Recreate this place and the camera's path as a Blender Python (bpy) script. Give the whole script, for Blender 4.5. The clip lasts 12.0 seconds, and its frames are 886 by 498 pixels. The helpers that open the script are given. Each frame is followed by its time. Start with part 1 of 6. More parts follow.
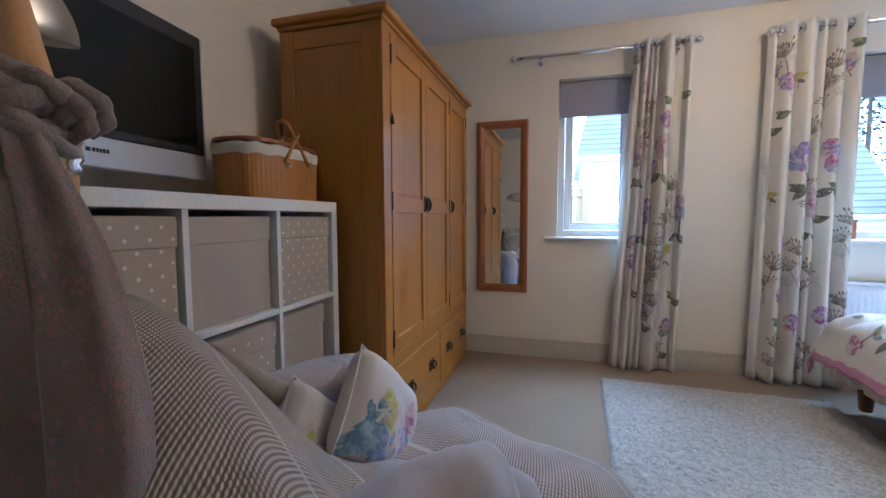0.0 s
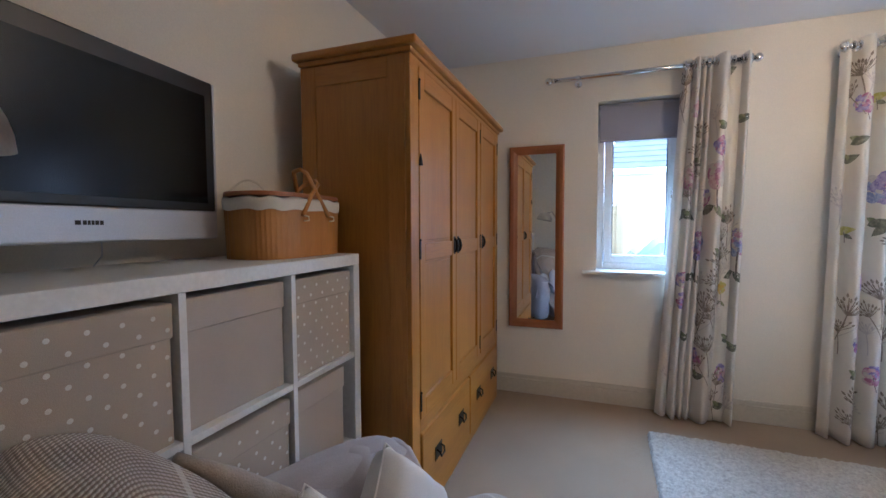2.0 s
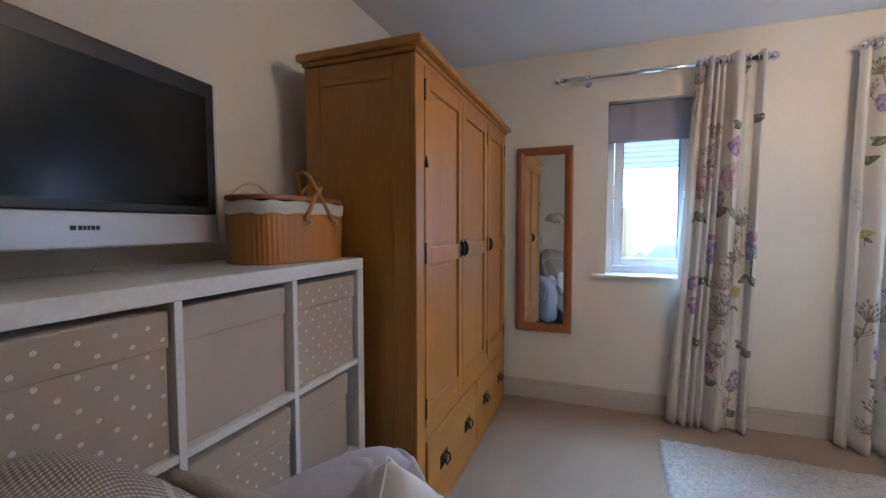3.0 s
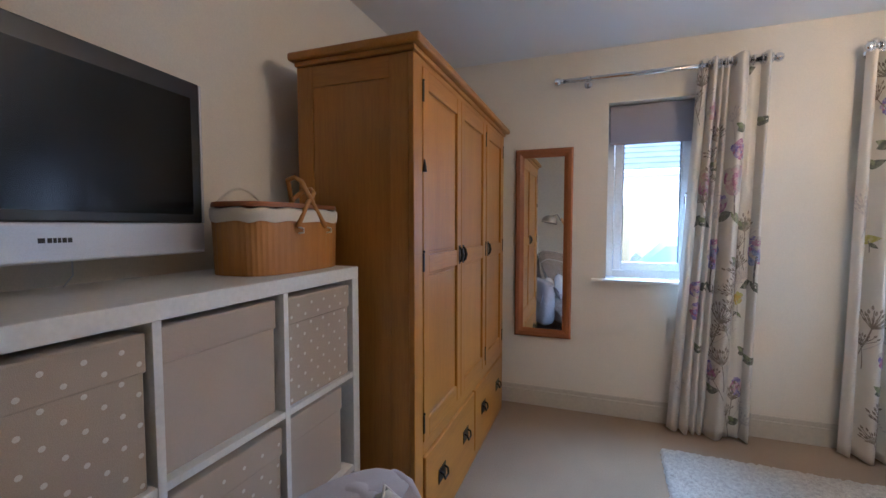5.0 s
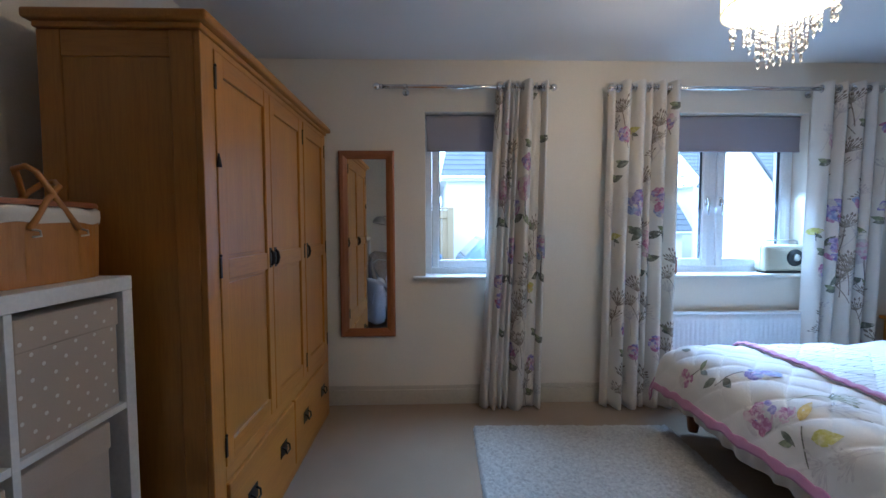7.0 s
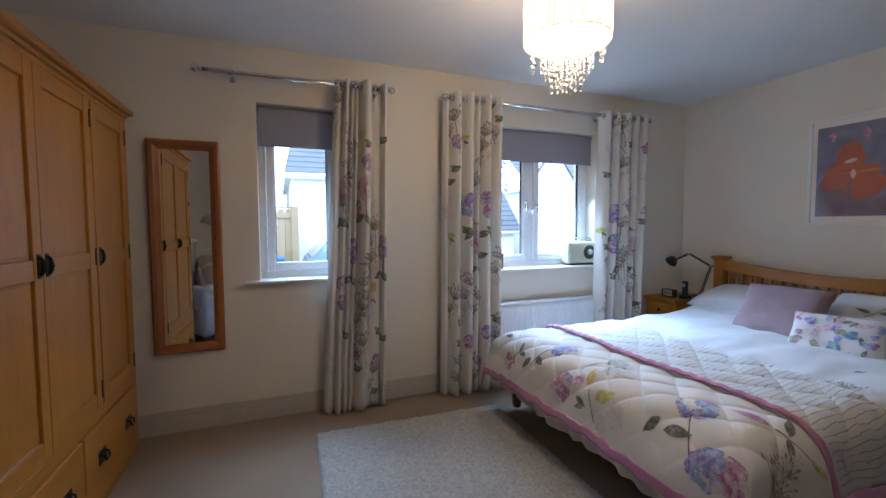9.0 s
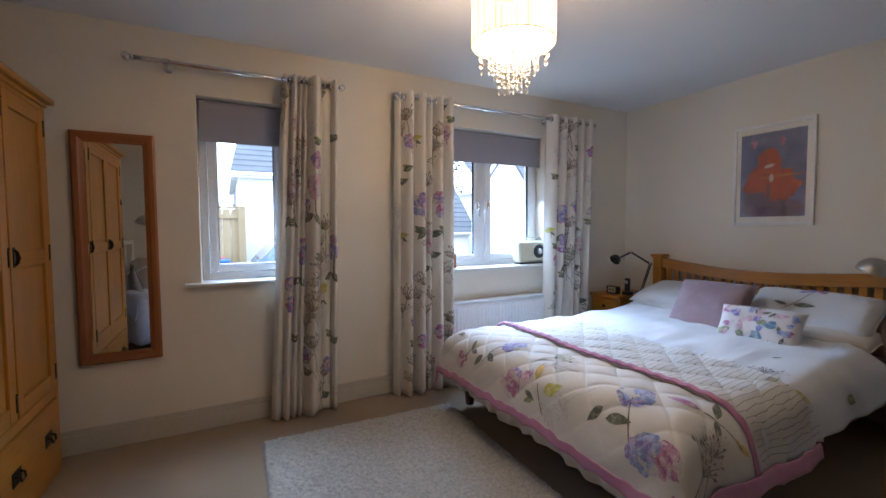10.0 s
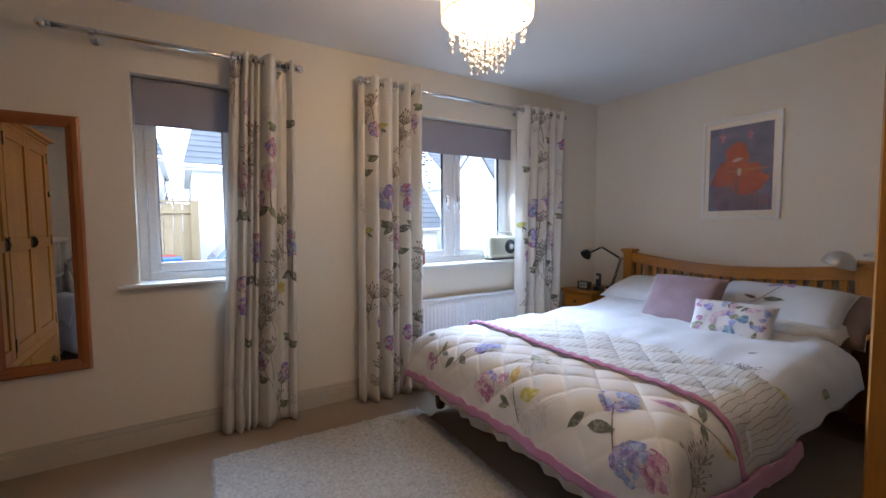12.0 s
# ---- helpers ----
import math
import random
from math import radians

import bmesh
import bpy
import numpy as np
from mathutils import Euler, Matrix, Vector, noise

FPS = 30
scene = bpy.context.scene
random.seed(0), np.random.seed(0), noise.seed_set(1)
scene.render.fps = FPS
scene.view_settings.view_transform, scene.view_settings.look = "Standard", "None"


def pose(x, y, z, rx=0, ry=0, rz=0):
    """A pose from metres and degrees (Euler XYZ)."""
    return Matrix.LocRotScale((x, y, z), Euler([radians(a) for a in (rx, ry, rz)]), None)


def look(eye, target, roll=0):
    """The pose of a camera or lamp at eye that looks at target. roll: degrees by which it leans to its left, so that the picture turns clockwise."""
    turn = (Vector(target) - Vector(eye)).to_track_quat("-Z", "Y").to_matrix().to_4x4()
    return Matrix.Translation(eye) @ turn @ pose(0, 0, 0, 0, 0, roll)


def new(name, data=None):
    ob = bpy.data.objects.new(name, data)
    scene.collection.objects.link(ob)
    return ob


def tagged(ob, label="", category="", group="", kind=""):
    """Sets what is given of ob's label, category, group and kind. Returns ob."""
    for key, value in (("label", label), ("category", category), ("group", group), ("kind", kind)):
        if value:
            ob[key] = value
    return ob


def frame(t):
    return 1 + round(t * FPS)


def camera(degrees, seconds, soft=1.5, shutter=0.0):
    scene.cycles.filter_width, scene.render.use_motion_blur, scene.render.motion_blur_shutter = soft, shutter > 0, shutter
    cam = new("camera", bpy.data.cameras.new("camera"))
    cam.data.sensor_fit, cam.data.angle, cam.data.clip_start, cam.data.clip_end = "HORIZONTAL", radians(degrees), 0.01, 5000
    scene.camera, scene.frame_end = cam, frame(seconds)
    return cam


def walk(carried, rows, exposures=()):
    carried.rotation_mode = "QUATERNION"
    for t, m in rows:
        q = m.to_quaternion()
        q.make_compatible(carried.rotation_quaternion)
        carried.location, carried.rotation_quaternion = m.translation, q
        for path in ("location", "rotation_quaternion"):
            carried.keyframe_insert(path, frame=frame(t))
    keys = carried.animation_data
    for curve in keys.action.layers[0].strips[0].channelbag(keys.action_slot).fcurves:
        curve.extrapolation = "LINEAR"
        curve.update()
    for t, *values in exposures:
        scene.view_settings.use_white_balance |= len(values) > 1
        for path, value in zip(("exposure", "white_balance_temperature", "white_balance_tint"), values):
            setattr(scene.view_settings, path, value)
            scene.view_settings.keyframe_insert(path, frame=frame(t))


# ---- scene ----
cam = camera(93.2, 12.0)
PATH = [
    (0, (0.06, 0.045, 1.055), (-0.502, 1.959, 0.908), -0.2),
    (0.5, (0.056, 0.077, 1.065), (-0.561, 1.974, 0.922), -0.2),
    (1, (0.014, 0.144, 1.101), (-0.625, 2.034, 0.97), -0.2),
    (1.5, (-0.018, 0.192, 1.182), (-0.676, 2.077, 1.064), -0.2),
    (2, (-0.021, 0.217, 1.219), (-0.698, 2.096, 1.111), -0.2),
    (2.5, (-0.015, 0.24, 1.234), (-0.706, 2.114, 1.127), -0.1),
    (3, (-0.03, 0.255, 1.231), (-0.739, 2.122, 1.125), -0.1),
    (5, (-0.066, 0.312, 1.259), (-0.753, 2.188, 1.149), 0.0),
    (5.5, (-0.036, 0.316, 1.258), (-0.656, 2.215, 1.149), 0.1),
    (6, (-0.012, 0.325, 1.258), (-0.459, 2.272, 1.148), 0.1),
    (6.5, (0.017, 0.322, 1.257), (-0.184, 2.309, 1.15), -0.0),
    (7, (0.036, 0.327, 1.258), (0.091, 2.323, 1.152), -0.2),
    (7.5, (0.059, 0.322, 1.261), (0.342, 2.299, 1.154), -0.2),
    (9.5, (0.121, 0.306, 1.255), (0.952, 2.122, 1.15), -0.3),
    (10, (0.131, 0.301, 1.243), (1.052, 2.074, 1.142), -0.3),
    (10.5, (0.141, 0.301, 1.248), (1.133, 2.034, 1.143), -0.3),
    (11, (0.168, 0.315, 1.241), (1.212, 2.017, 1.134), -0.4),
    (11.5, (0.2, 0.353, 1.228), (1.26, 2.046, 1.118), -0.4),
    (12, (0.208, 0.447, 1.23), (1.26, 2.144, 1.11), -0.4),
]
walk(cam, [(t, look(eye, target, roll)) for t, eye, target, roll in PATH],
     [(0, 0.36, 4860, 13), (5.5, 0.44, 4940, 14), (7.0, -0.26, 4660, 10), (9.5, -0.34, 5500, 16), (12, -0.26, 5800, 19)])

# ---- world, lights, exposure ----
world = bpy.data.worlds.new("world")
scene.world = world
world.use_nodes = True
wn, wl = world.node_tree.nodes, world.node_tree.links
sky = wn.new("ShaderNodeTexSky")
sky.sky_type, sky.sun_disc = "NISHITA", False
sky.sun_elevation, sky.sun_rotation = radians(28), radians(200)
sky.air_density, sky.dust_density = 1.0, 4.0
soften = wn.new("ShaderNodeMix")
soften.data_type = "RGBA"
soften.inputs[0].default_value = 0.8
soften.inputs[7].default_value = (26.0, 30.0, 36.0, 1)
wl.new(sky.outputs[0], soften.inputs[6])
wl.new(soften.outputs[2], wn["Background"].inputs[0])
wn["Background"].inputs[1].default_value = 0.22


def lamp(name, kind, energy, color, m, size=1.0, size_y=None, spread=180):
    data = bpy.data.lights.new(name, kind)
    data.energy, data.color = energy, color
    if kind == "AREA":
        data.shape, data.size, data.size_y, data.spread = "RECTANGLE", size, size_y or size, radians(spread)
    elif kind == "SUN":
        data.angle = radians(size)
    else:
        data.shadow_soft_size = size
    ob = new(name, data)
    ob.matrix_world = m
    return ob


lamp("sun", "SUN", 1.5, (1.0, 0.96, 0.9), look((0, 0, 0), (0.30, 0.80, -0.45)), 20)
# sky light that enters through the two window openings
lamp("daylight", "AREA", 13.0, (0.56, 0.77, 1.0), look((0.265, 3.50, 1.28), (0.265, 2.5, 0.24)), 0.5, 0.70, 82)
lamp("daylight", "AREA", 49.0, (0.56, 0.77, 1.0), look((2.11, 3.50, 1.28), (2.25, 2.5, 0.12)), 1.1, 0.70, 100)
# the bulb in the ceiling light
lamp("bulb", "POINT", 34.0, (1.0, 0.71, 0.43), pose(1.19, 1.712, 2.045), 0.04)


# ---- materials ----
def nodes_of(name):
    m = bpy.data.materials.new(name)
    m.use_nodes = True
    nt = m.node_tree
    return m, nt.nodes, nt.links, nt.nodes["Principled BSDF"]


def coords(n, l, scale=(1, 1, 1), turn=(0, 0, 0)):
    tc, mp = n.new("ShaderNodeTexCoord"), n.new("ShaderNodeMapping")
    mp.inputs["Scale"].default_value = scale
    mp.inputs["Rotation"].default_value = turn
    l.new(tc.outputs["Object"], mp.inputs[0])
    return mp.outputs[0]


def tex(n, l, vec, scale, detail=3.0, rough=0.55):
    t = n.new("ShaderNodeTexNoise")
    t.inputs["Scale"].default_value, t.inputs["Detail"].default_value, t.inputs["Roughness"].default_value = scale, detail, rough
    l.new(vec, t.inputs["Vector"])
    return t.outputs["Fac"]


def ramp(n, l, fac, *stops):
    r = n.new("ShaderNodeValToRGB")
    els = r.color_ramp.elements
    while len(els) < len(stops):
        els.new(0.5)
    for e, (p, c) in zip(els, stops):
        e.position, e.color = p, (*c, 1)
    l.new(fac, r.inputs[0])
    return r.outputs[0]


def blend(n, l, fac, a, b, mode="MIX"):
    x = n.new("ShaderNodeMix")
    x.data_type, x.blend_type = "RGBA", mode
    for sock, v in ((x.inputs[0], fac), (x.inputs[6], a), (x.inputs[7], b)):
        if isinstance(v, bpy.types.NodeSocket):
            l.new(v, sock)
        elif isinstance(v, (int, float)):
            sock.default_value = v
        else:
            sock.default_value = (*v, 1)
    return x.outputs[2]


def bumped(n, l, b, height, strength, distance=0.002):
    u = n.new("ShaderNodeBump")
    u.inputs["Strength"].default_value, u.inputs["Distance"].default_value = strength, distance
    l.new(height, u.inputs["Height"])
    l.new(u.outputs[0], b.inputs["Normal"])


def surf(name, c1, c2, scale=3.0, rough=0.6, bump=0.15, fine=120.0, metal=0.0, sheen=0.0, stretch=(1, 1, 1), distance=0.002):
    """A surface of two near colours: broad stains, fine grain, relief."""
    m, n, l, b = nodes_of(name)
    v = coords(n, l, stretch)
    broad, grain = tex(n, l, v, scale, 4), tex(n, l, v, fine, 2)
    col = ramp(n, l, broad, (0.3, c1), (0.7, c2))
    g = ramp(n, l, grain, (0.25, (0.82, 0.82, 0.82)), (0.75, (1.0, 1.0, 1.0)))
    l.new(blend(n, l, 0.6, col, g, "MULTIPLY"), b.inputs["Base Color"])
    b.inputs["Roughness"].default_value, b.inputs["Metallic"].default_value = rough, metal
    b.inputs["Sheen Weight"].default_value = sheen
    if bump:
        bumped(n, l, b, grain, bump, distance)
    return m


def wood(name, c1, c2, dark, axis="z", rough=0.38, scale=1.0):
    """Grain that runs along one axis."""
    m, n, l, b = nodes_of(name)
    s = {"x": (0.06, 1, 1), "y": (1, 0.06, 1), "z": (1, 1, 0.06)}[axis]
    v = coords(n, l, s)
    rand = n.new("ShaderNodeObjectInfo").outputs["Random"]
    broad = tex(n, l, v, 9 * scale, 4, 0.6)
    fine = tex(n, l, v, 130 * scale, 5, 0.7)
    v2 = coords(n, l, (1, 1, 1))
    cloud = tex(n, l, v2, 2.2, 2)
    col = ramp(n, l, broad, (0.32, c1), (0.68, c2))
    col = blend(n, l, 0.38, col, ramp(n, l, fine, (0.36, dark), (0.58, (1, 1, 1))), "MULTIPLY")
    col = blend(n, l, 0.7, col, ramp(n, l, cloud, (0.3, (0.86, 0.84, 0.8)), (0.7, (1, 1, 1))), "MULTIPLY")
    col = blend(n, l, 0.5, col, ramp(n, l, rand, (0, (0.85, 0.83, 0.8)), (1, (1, 1, 1))), "MULTIPLY")
    l.new(col, b.inputs["Base Color"])
    b.inputs["Roughness"].default_value = rough
    b.inputs["Coat Weight"].default_value, b.inputs["Coat Roughness"].default_value = 0.25, 0.25
    bumped(n, l, b, fine, 0.06, 0.001)
    return m


def fabric(name, c1, c2, weave=500.0, rough=0.95, fold=6.0, bump=0.35, through_light=0.0):
    m, n, l, b = nodes_of(name)
    v = coords(n, l)
    broad, grain = tex(n, l, v, fold, 3), tex(n, l, v, weave, 2)
    col = ramp(n, l, broad, (0.3, c1), (0.7, c2))
    col = blend(n, l, 0.7, col, ramp(n, l, grain, (0.3, (0.75, 0.75, 0.75)), (0.7, (1, 1, 1))), "MULTIPLY")
    l.new(col, b.inputs["Base Color"])
    b.inputs["Roughness"].default_value = rough
    b.inputs["Sheen Weight"].default_value = 0.25
    mix = n.new("ShaderNodeMath")
    mix.operation = "ADD"
    l.new(grain, mix.inputs[0])
    l.new(tex(n, l, v, 14, 3), mix.inputs[1])
    bumped(n, l, b, mix.outputs[0], bump, 0.003)
    if through_light:
        tr, both, out = n.new("ShaderNodeBsdfTranslucent"), n.new("ShaderNodeMixShader"), n["Material Output"]
        l.new(col, tr.inputs[0])
        both.inputs[0].default_value = through_light
        l.new(b.outputs[0], both.inputs[1])
        l.new(tr.outputs[0], both.inputs[2])
        l.new(both.outputs[0], out.inputs[0])
    return m


def glassy(name, color, rough=0.0, ior=1.45):
    m, n, l, b = nodes_of(name)
    b.inputs["Base Color"].default_value = (*color, 1)
    b.inputs["Roughness"].default_value, b.inputs["IOR"].default_value = rough, ior
    b.inputs["Transmission Weight"].default_value = 1.0
    return m


def metal(name, color, rough=0.2):
    return surf(name, color, tuple(c * 0.85 for c in color), 14, rough, 0.02, 200, 1.0)


def glow(name, color, strength, base):
    m, n, l, b = nodes_of(name)
    b.inputs["Base Color"].default_value = (*base, 1)
    b.inputs["Emission Color"].default_value = (*color, 1)
    b.inputs["Emission Strength"].default_value = strength
    return m


def wash(name, dark, light):
    """Watercolour print on cotton: pigment that pools dark and thins out towards the bare cloth."""
    m, n, l, b = nodes_of(name)
    v = coords(n, l)
    thin = tuple(0.35 * c + 0.65 * k for c, k in zip(light, (0.78, 0.74, 0.69)))
    col = ramp(n, l, tex(n, l, v, 42, 6, 0.62), (0.42, dark), (0.58, light), (0.78, thin))
    weave = tex(n, l, v, 600, 2)
    col = blend(n, l, 0.6, col, ramp(n, l, weave, (0.3, (0.78, 0.78, 0.78)), (0.7, (1, 1, 1))), "MULTIPLY")
    l.new(col, b.inputs["Base Color"])
    b.inputs["Roughness"].default_value = 0.95
    b.inputs["Sheen Weight"].default_value = 0.2
    bumped(n, l, b, weave, 0.15, 0.002)
    return m


M = {}
M["wall"] = surf("cream_wall_paint", (0.80, 0.74, 0.63), (0.77, 0.71, 0.60), 1.4, 0.85, 0.10, 260, distance=0.001)
M["ceiling"] = surf("white_ceiling_paint", (0.80, 0.80, 0.79), (0.77, 0.77, 0.76), 1.2, 0.9, 0.08, 200, distance=0.001)
M["gloss"] = surf("white_gloss_paint", (0.82, 0.79, 0.71), (0.79, 0.75, 0.67), 2, 0.35, 0.03, 60)
M["skirting"] = surf("cream_satin_skirting", (0.60, 0.55, 0.45), (0.56, 0.51, 0.42), 2, 0.5, 0.03, 60)
M["upvc"] = surf("white_upvc", (0.84, 0.86, 0.88), (0.81, 0.83, 0.85), 2, 0.3, 0.01, 60)
M["carpet"] = surf("beige_carpet", (0.36, 0.258, 0.158), (0.29, 0.205, 0.125), 1.6, 1.0, 0.9, 420, sheen=0.2, distance=0.006)
M["rug"] = surf("cream_shag_rug", (0.66, 0.61, 0.53), (0.42, 0.38, 0.32), 62, 1.0, 0.9, 300, sheen=0.2, distance=0.01)
M["oak"] = wood("oak_upright", (0.42, 0.174, 0.016), (0.50, 0.222, 0.024), (0.62, 0.52, 0.4), "z")
M["oak_y"] = wood("oak_along", (0.42, 0.174, 0.016), (0.50, 0.222, 0.024), (0.62, 0.52, 0.4), "y")
M["oak_x"] = wood("oak_across", (0.41, 0.169, 0.016), (0.49, 0.217, 0.024), (0.62, 0.52, 0.4), "x")
M["pine"] = wood("stained_pine_upright", (0.30, 0.10, 0.028), (0.38, 0.14, 0.04), (0.6, 0.5, 0.4), "z", 0.42)
M["pine_x"] = wood("stained_pine_across", (0.30, 0.10, 0.028), (0.38, 0.14, 0.04), (0.6, 0.5, 0.4), "x", 0.42)
M["bamboo"] = wood("bamboo_slats", (0.42, 0.175, 0.026), (0.52, 0.235, 0.042), (0.7, 0.6, 0.45), "z", 0.45, 2.0)
M["beech"] = wood("beech_pole", (0.62, 0.33, 0.12), (0.70, 0.40, 0.16), (0.75, 0.65, 0.5), "z", 0.4, 2.0)
M["darkwood"] = wood("dark_bed_rail", (0.16, 0.06, 0.025), (0.22, 0.09, 0.035), (0.6, 0.5, 0.4), "x", 0.45)
M["white_board"] = surf("white_foil_board", (0.80, 0.79, 0.76), (0.78, 0.77, 0.74), 2, 0.42, 0.03, 90)
M["box_plain"] = fabric("taupe_box_cloth", (0.53, 0.45, 0.375), (0.49, 0.415, 0.345), 700, 0.95, 5)
M["box_dots"] = fabric("beige_box_cloth", (0.51, 0.42, 0.325), (0.47, 0.385, 0.30), 700, 0.95, 5)
M["dots"] = fabric("white_dot_print", (0.82, 0.80, 0.74), (0.78, 0.76, 0.70), 700)
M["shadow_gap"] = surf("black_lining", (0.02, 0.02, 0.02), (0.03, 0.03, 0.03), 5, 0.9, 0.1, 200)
M["screen"] = surf("black_screen", (0.003, 0.003, 0.004), (0.004, 0.004, 0.005), 2, 0.20, 0.0, 90)
M["screen"].node_tree.nodes["Principled BSDF"].inputs["Specular IOR Level"].default_value = 0.28
M["bezel"] = surf("black_plastic", (0.012, 0.012, 0.013), (0.016, 0.016, 0.017), 4, 0.35, 0.05, 300)
M["silver"] = surf("silver_plastic", (0.56, 0.57, 0.61), (0.52, 0.53, 0.57), 3, 0.35, 0.02, 300, 0.3)
M["chrome"] = metal("chrome", (0.80, 0.81, 0.83), 0.12)
M["nickel"] = metal("brushed_nickel", (0.55, 0.53, 0.49), 0.34)
M["iron"] = metal("dark_iron", (0.05, 0.045, 0.04), 0.45)
M["blackmetal"] = surf("black_enamel", (0.012, 0.012, 0.012), (0.02, 0.02, 0.02), 5, 0.3, 0.02, 100)
M["mirror"] = surf("mirror_glass", (0.90, 0.92, 0.92), (0.88, 0.90, 0.90), 2, 0.0, 0.0, 90, 1.0)
M["glass"] = glassy("window_glass", (1, 1, 1), 0.0, 1.45)
M["crystal"] = glassy("cut_crystal", (1.0, 0.96, 0.88), 0.03, 1.5)
M["blind"] = fabric("lilac_blind_cloth", (0.46, 0.445, 0.50), (0.44, 0.425, 0.48), 900, 0.9, 2, 0.1, 0.30)
M["curtain"] = fabric("ivory_curtain_cloth", (0.85, 0.81, 0.73), (0.79, 0.75, 0.67), 800, 0.95, 8, 0.2, 0.14)
M["quilt"] = fabric("white_quilt_cotton", (0.76, 0.73, 0.68), (0.71, 0.68, 0.63), 800, 0.95, 9, 0.25)
M["duvet"] = fabric("white_duvet_cotton", (0.71, 0.71, 0.71), (0.66, 0.66, 0.67), 800, 0.95, 7, 0.3)
M["pink"] = fabric("pink_binding", (0.50, 0.20, 0.33), (0.56, 0.26, 0.40), 700, 0.9, 12, 0.25)
M["stripe"] = fabric("sage_stripe_print", (0.30, 0.30, 0.25), (0.36, 0.35, 0.30), 700)
M["valance"] = fabric("cream_valance", (0.70, 0.63, 0.54), (0.64, 0.57, 0.48), 700)
M["mauve"] = fabric("mauve_velvet", (0.27, 0.18, 0.20), (0.33, 0.23, 0.25), 500, 0.8, 10, 0.3)
M["brownpillow"] = fabric("brown_pillow_cotton", (0.24, 0.16, 0.14), (0.30, 0.21, 0.18), 600)
M["grey_blanket"] = fabric("lilac_grey_blanket", (0.40, 0.36, 0.37), (0.47, 0.43, 0.44), 420, 0.95, 6, 0.4)
M["scarf"] = fabric("taupe_scarf", (0.23, 0.175, 0.15), (0.30, 0.23, 0.195), 300, 0.95, 9, 0.5)
M["scarf_spot"] = fabric("pink_scarf_print", (0.40, 0.20, 0.21), (0.34, 0.18, 0.19), 300)
M["cushion"] = fabric("white_cushion_cotton", (0.76, 0.73, 0.70), (0.70, 0.66, 0.65), 700, 0.95, 8, 0.25)
M["liner"] = fabric("cream_liner", (0.78, 0.72, 0.62), (0.72, 0.66, 0.56), 600)
for key, a, c in (("violet", (0.22, 0.18, 0.45), (0.46, 0.40, 0.62)), ("plum", (0.38, 0.13, 0.26), (0.55, 0.32, 0.45)), ("rose", (0.58, 0.38, 0.44), (0.70, 0.55, 0.58)),
                  ("leaf", (0.12, 0.13, 0.10), (0.25, 0.25, 0.19)), ("sage", (0.20, 0.23, 0.12), (0.36, 0.38, 0.24)), ("lime", (0.50, 0.46, 0.10), (0.62, 0.58, 0.26)),
                  ("ink", (0.12, 0.10, 0.09), (0.24, 0.21, 0.19)), ("seed", (0.24, 0.20, 0.16), (0.38, 0.34, 0.28)), ("blue", (0.22, 0.27, 0.52), (0.45, 0.50, 0.68)), ("pale", (0.58, 0.54, 0.52), (0.66, 0.62, 0.58)),
                  ("teal", (0.13, 0.24, 0.36), (0.34, 0.45, 0.52)), ("ochre", (0.60, 0.42, 0.10), (0.66, 0.52, 0.22))):
    M[key] = wash("print_" + key, a, c)


def herringbone(name):
    """Woven throw: fine zig-zag ribs of brown and cream with broad cream bands, laid out in the cloth's own UV metres."""
    m, n, l, b = nodes_of(name)
    uv = n.new("ShaderNodeUVMap").outputs[0]
    sep = n.new("ShaderNodeSeparateXYZ")
    l.new(uv, sep.inputs[0])

    def op(kind, a, c=None):
        o = n.new("ShaderNodeMath")
        o.operation = kind
        for s, v in zip(o.inputs, (a, c)):
            if isinstance(v, bpy.types.NodeSocket):
                l.new(v, s)
            elif v is not None:
                s.default_value = v
        return o.outputs[0]
    u, v = sep.outputs[0], sep.outputs[1]
    rib = op("PINGPONG", op("ADD", u, op("MULTIPLY", v, 0.62)), 0.0044)
    dash = op("PINGPONG", op("SUBTRACT", v, op("MULTIPLY", u, 0.35)), 0.0062)
    wide = ramp(n, l, tex(n, l, coords(n, l), 7, 2), (0.40, (0.55, 0.55, 0.55)), (0.60, (1, 1, 1)))
    cut = op("SUBTRACT", 1.0, op("MULTIPLY", op("MULTIPLY", dash, 120.0), wide))
    fac = op("MULTIPLY", op("MULTIPLY", rib, 227.0), cut)
    grain = tex(n, l, coords(n, l), 700, 2)
    col = ramp(n, l, fac, (0.18, (0.20, 0.135, 0.095)), (0.58, (0.60, 0.52, 0.44)))
    band = op("LESS_THAN", op("PINGPONG", op("ADD", v, 0.06), 0.16), 0.006)
    col = blend(n, l, op("MULTIPLY", band, 0.75), col, (0.66, 0.62, 0.55))
    col = blend(n, l, 0.7, col, ramp(n, l, grain, (0.3, (0.7, 0.7, 0.7)), (0.7, (1, 1, 1))), "MULTIPLY")
    l.new(col, b.inputs["Base Color"])
    b.inputs["Roughness"].default_value = 0.95
    b.inputs["Sheen Weight"].default_value = 0.3
    bumped(n, l, b, fac, 0.7, 0.004)
    return m


M["throw"] = herringbone("herringbone_throw")


# ---- mesh helpers ----
ROOT = {}


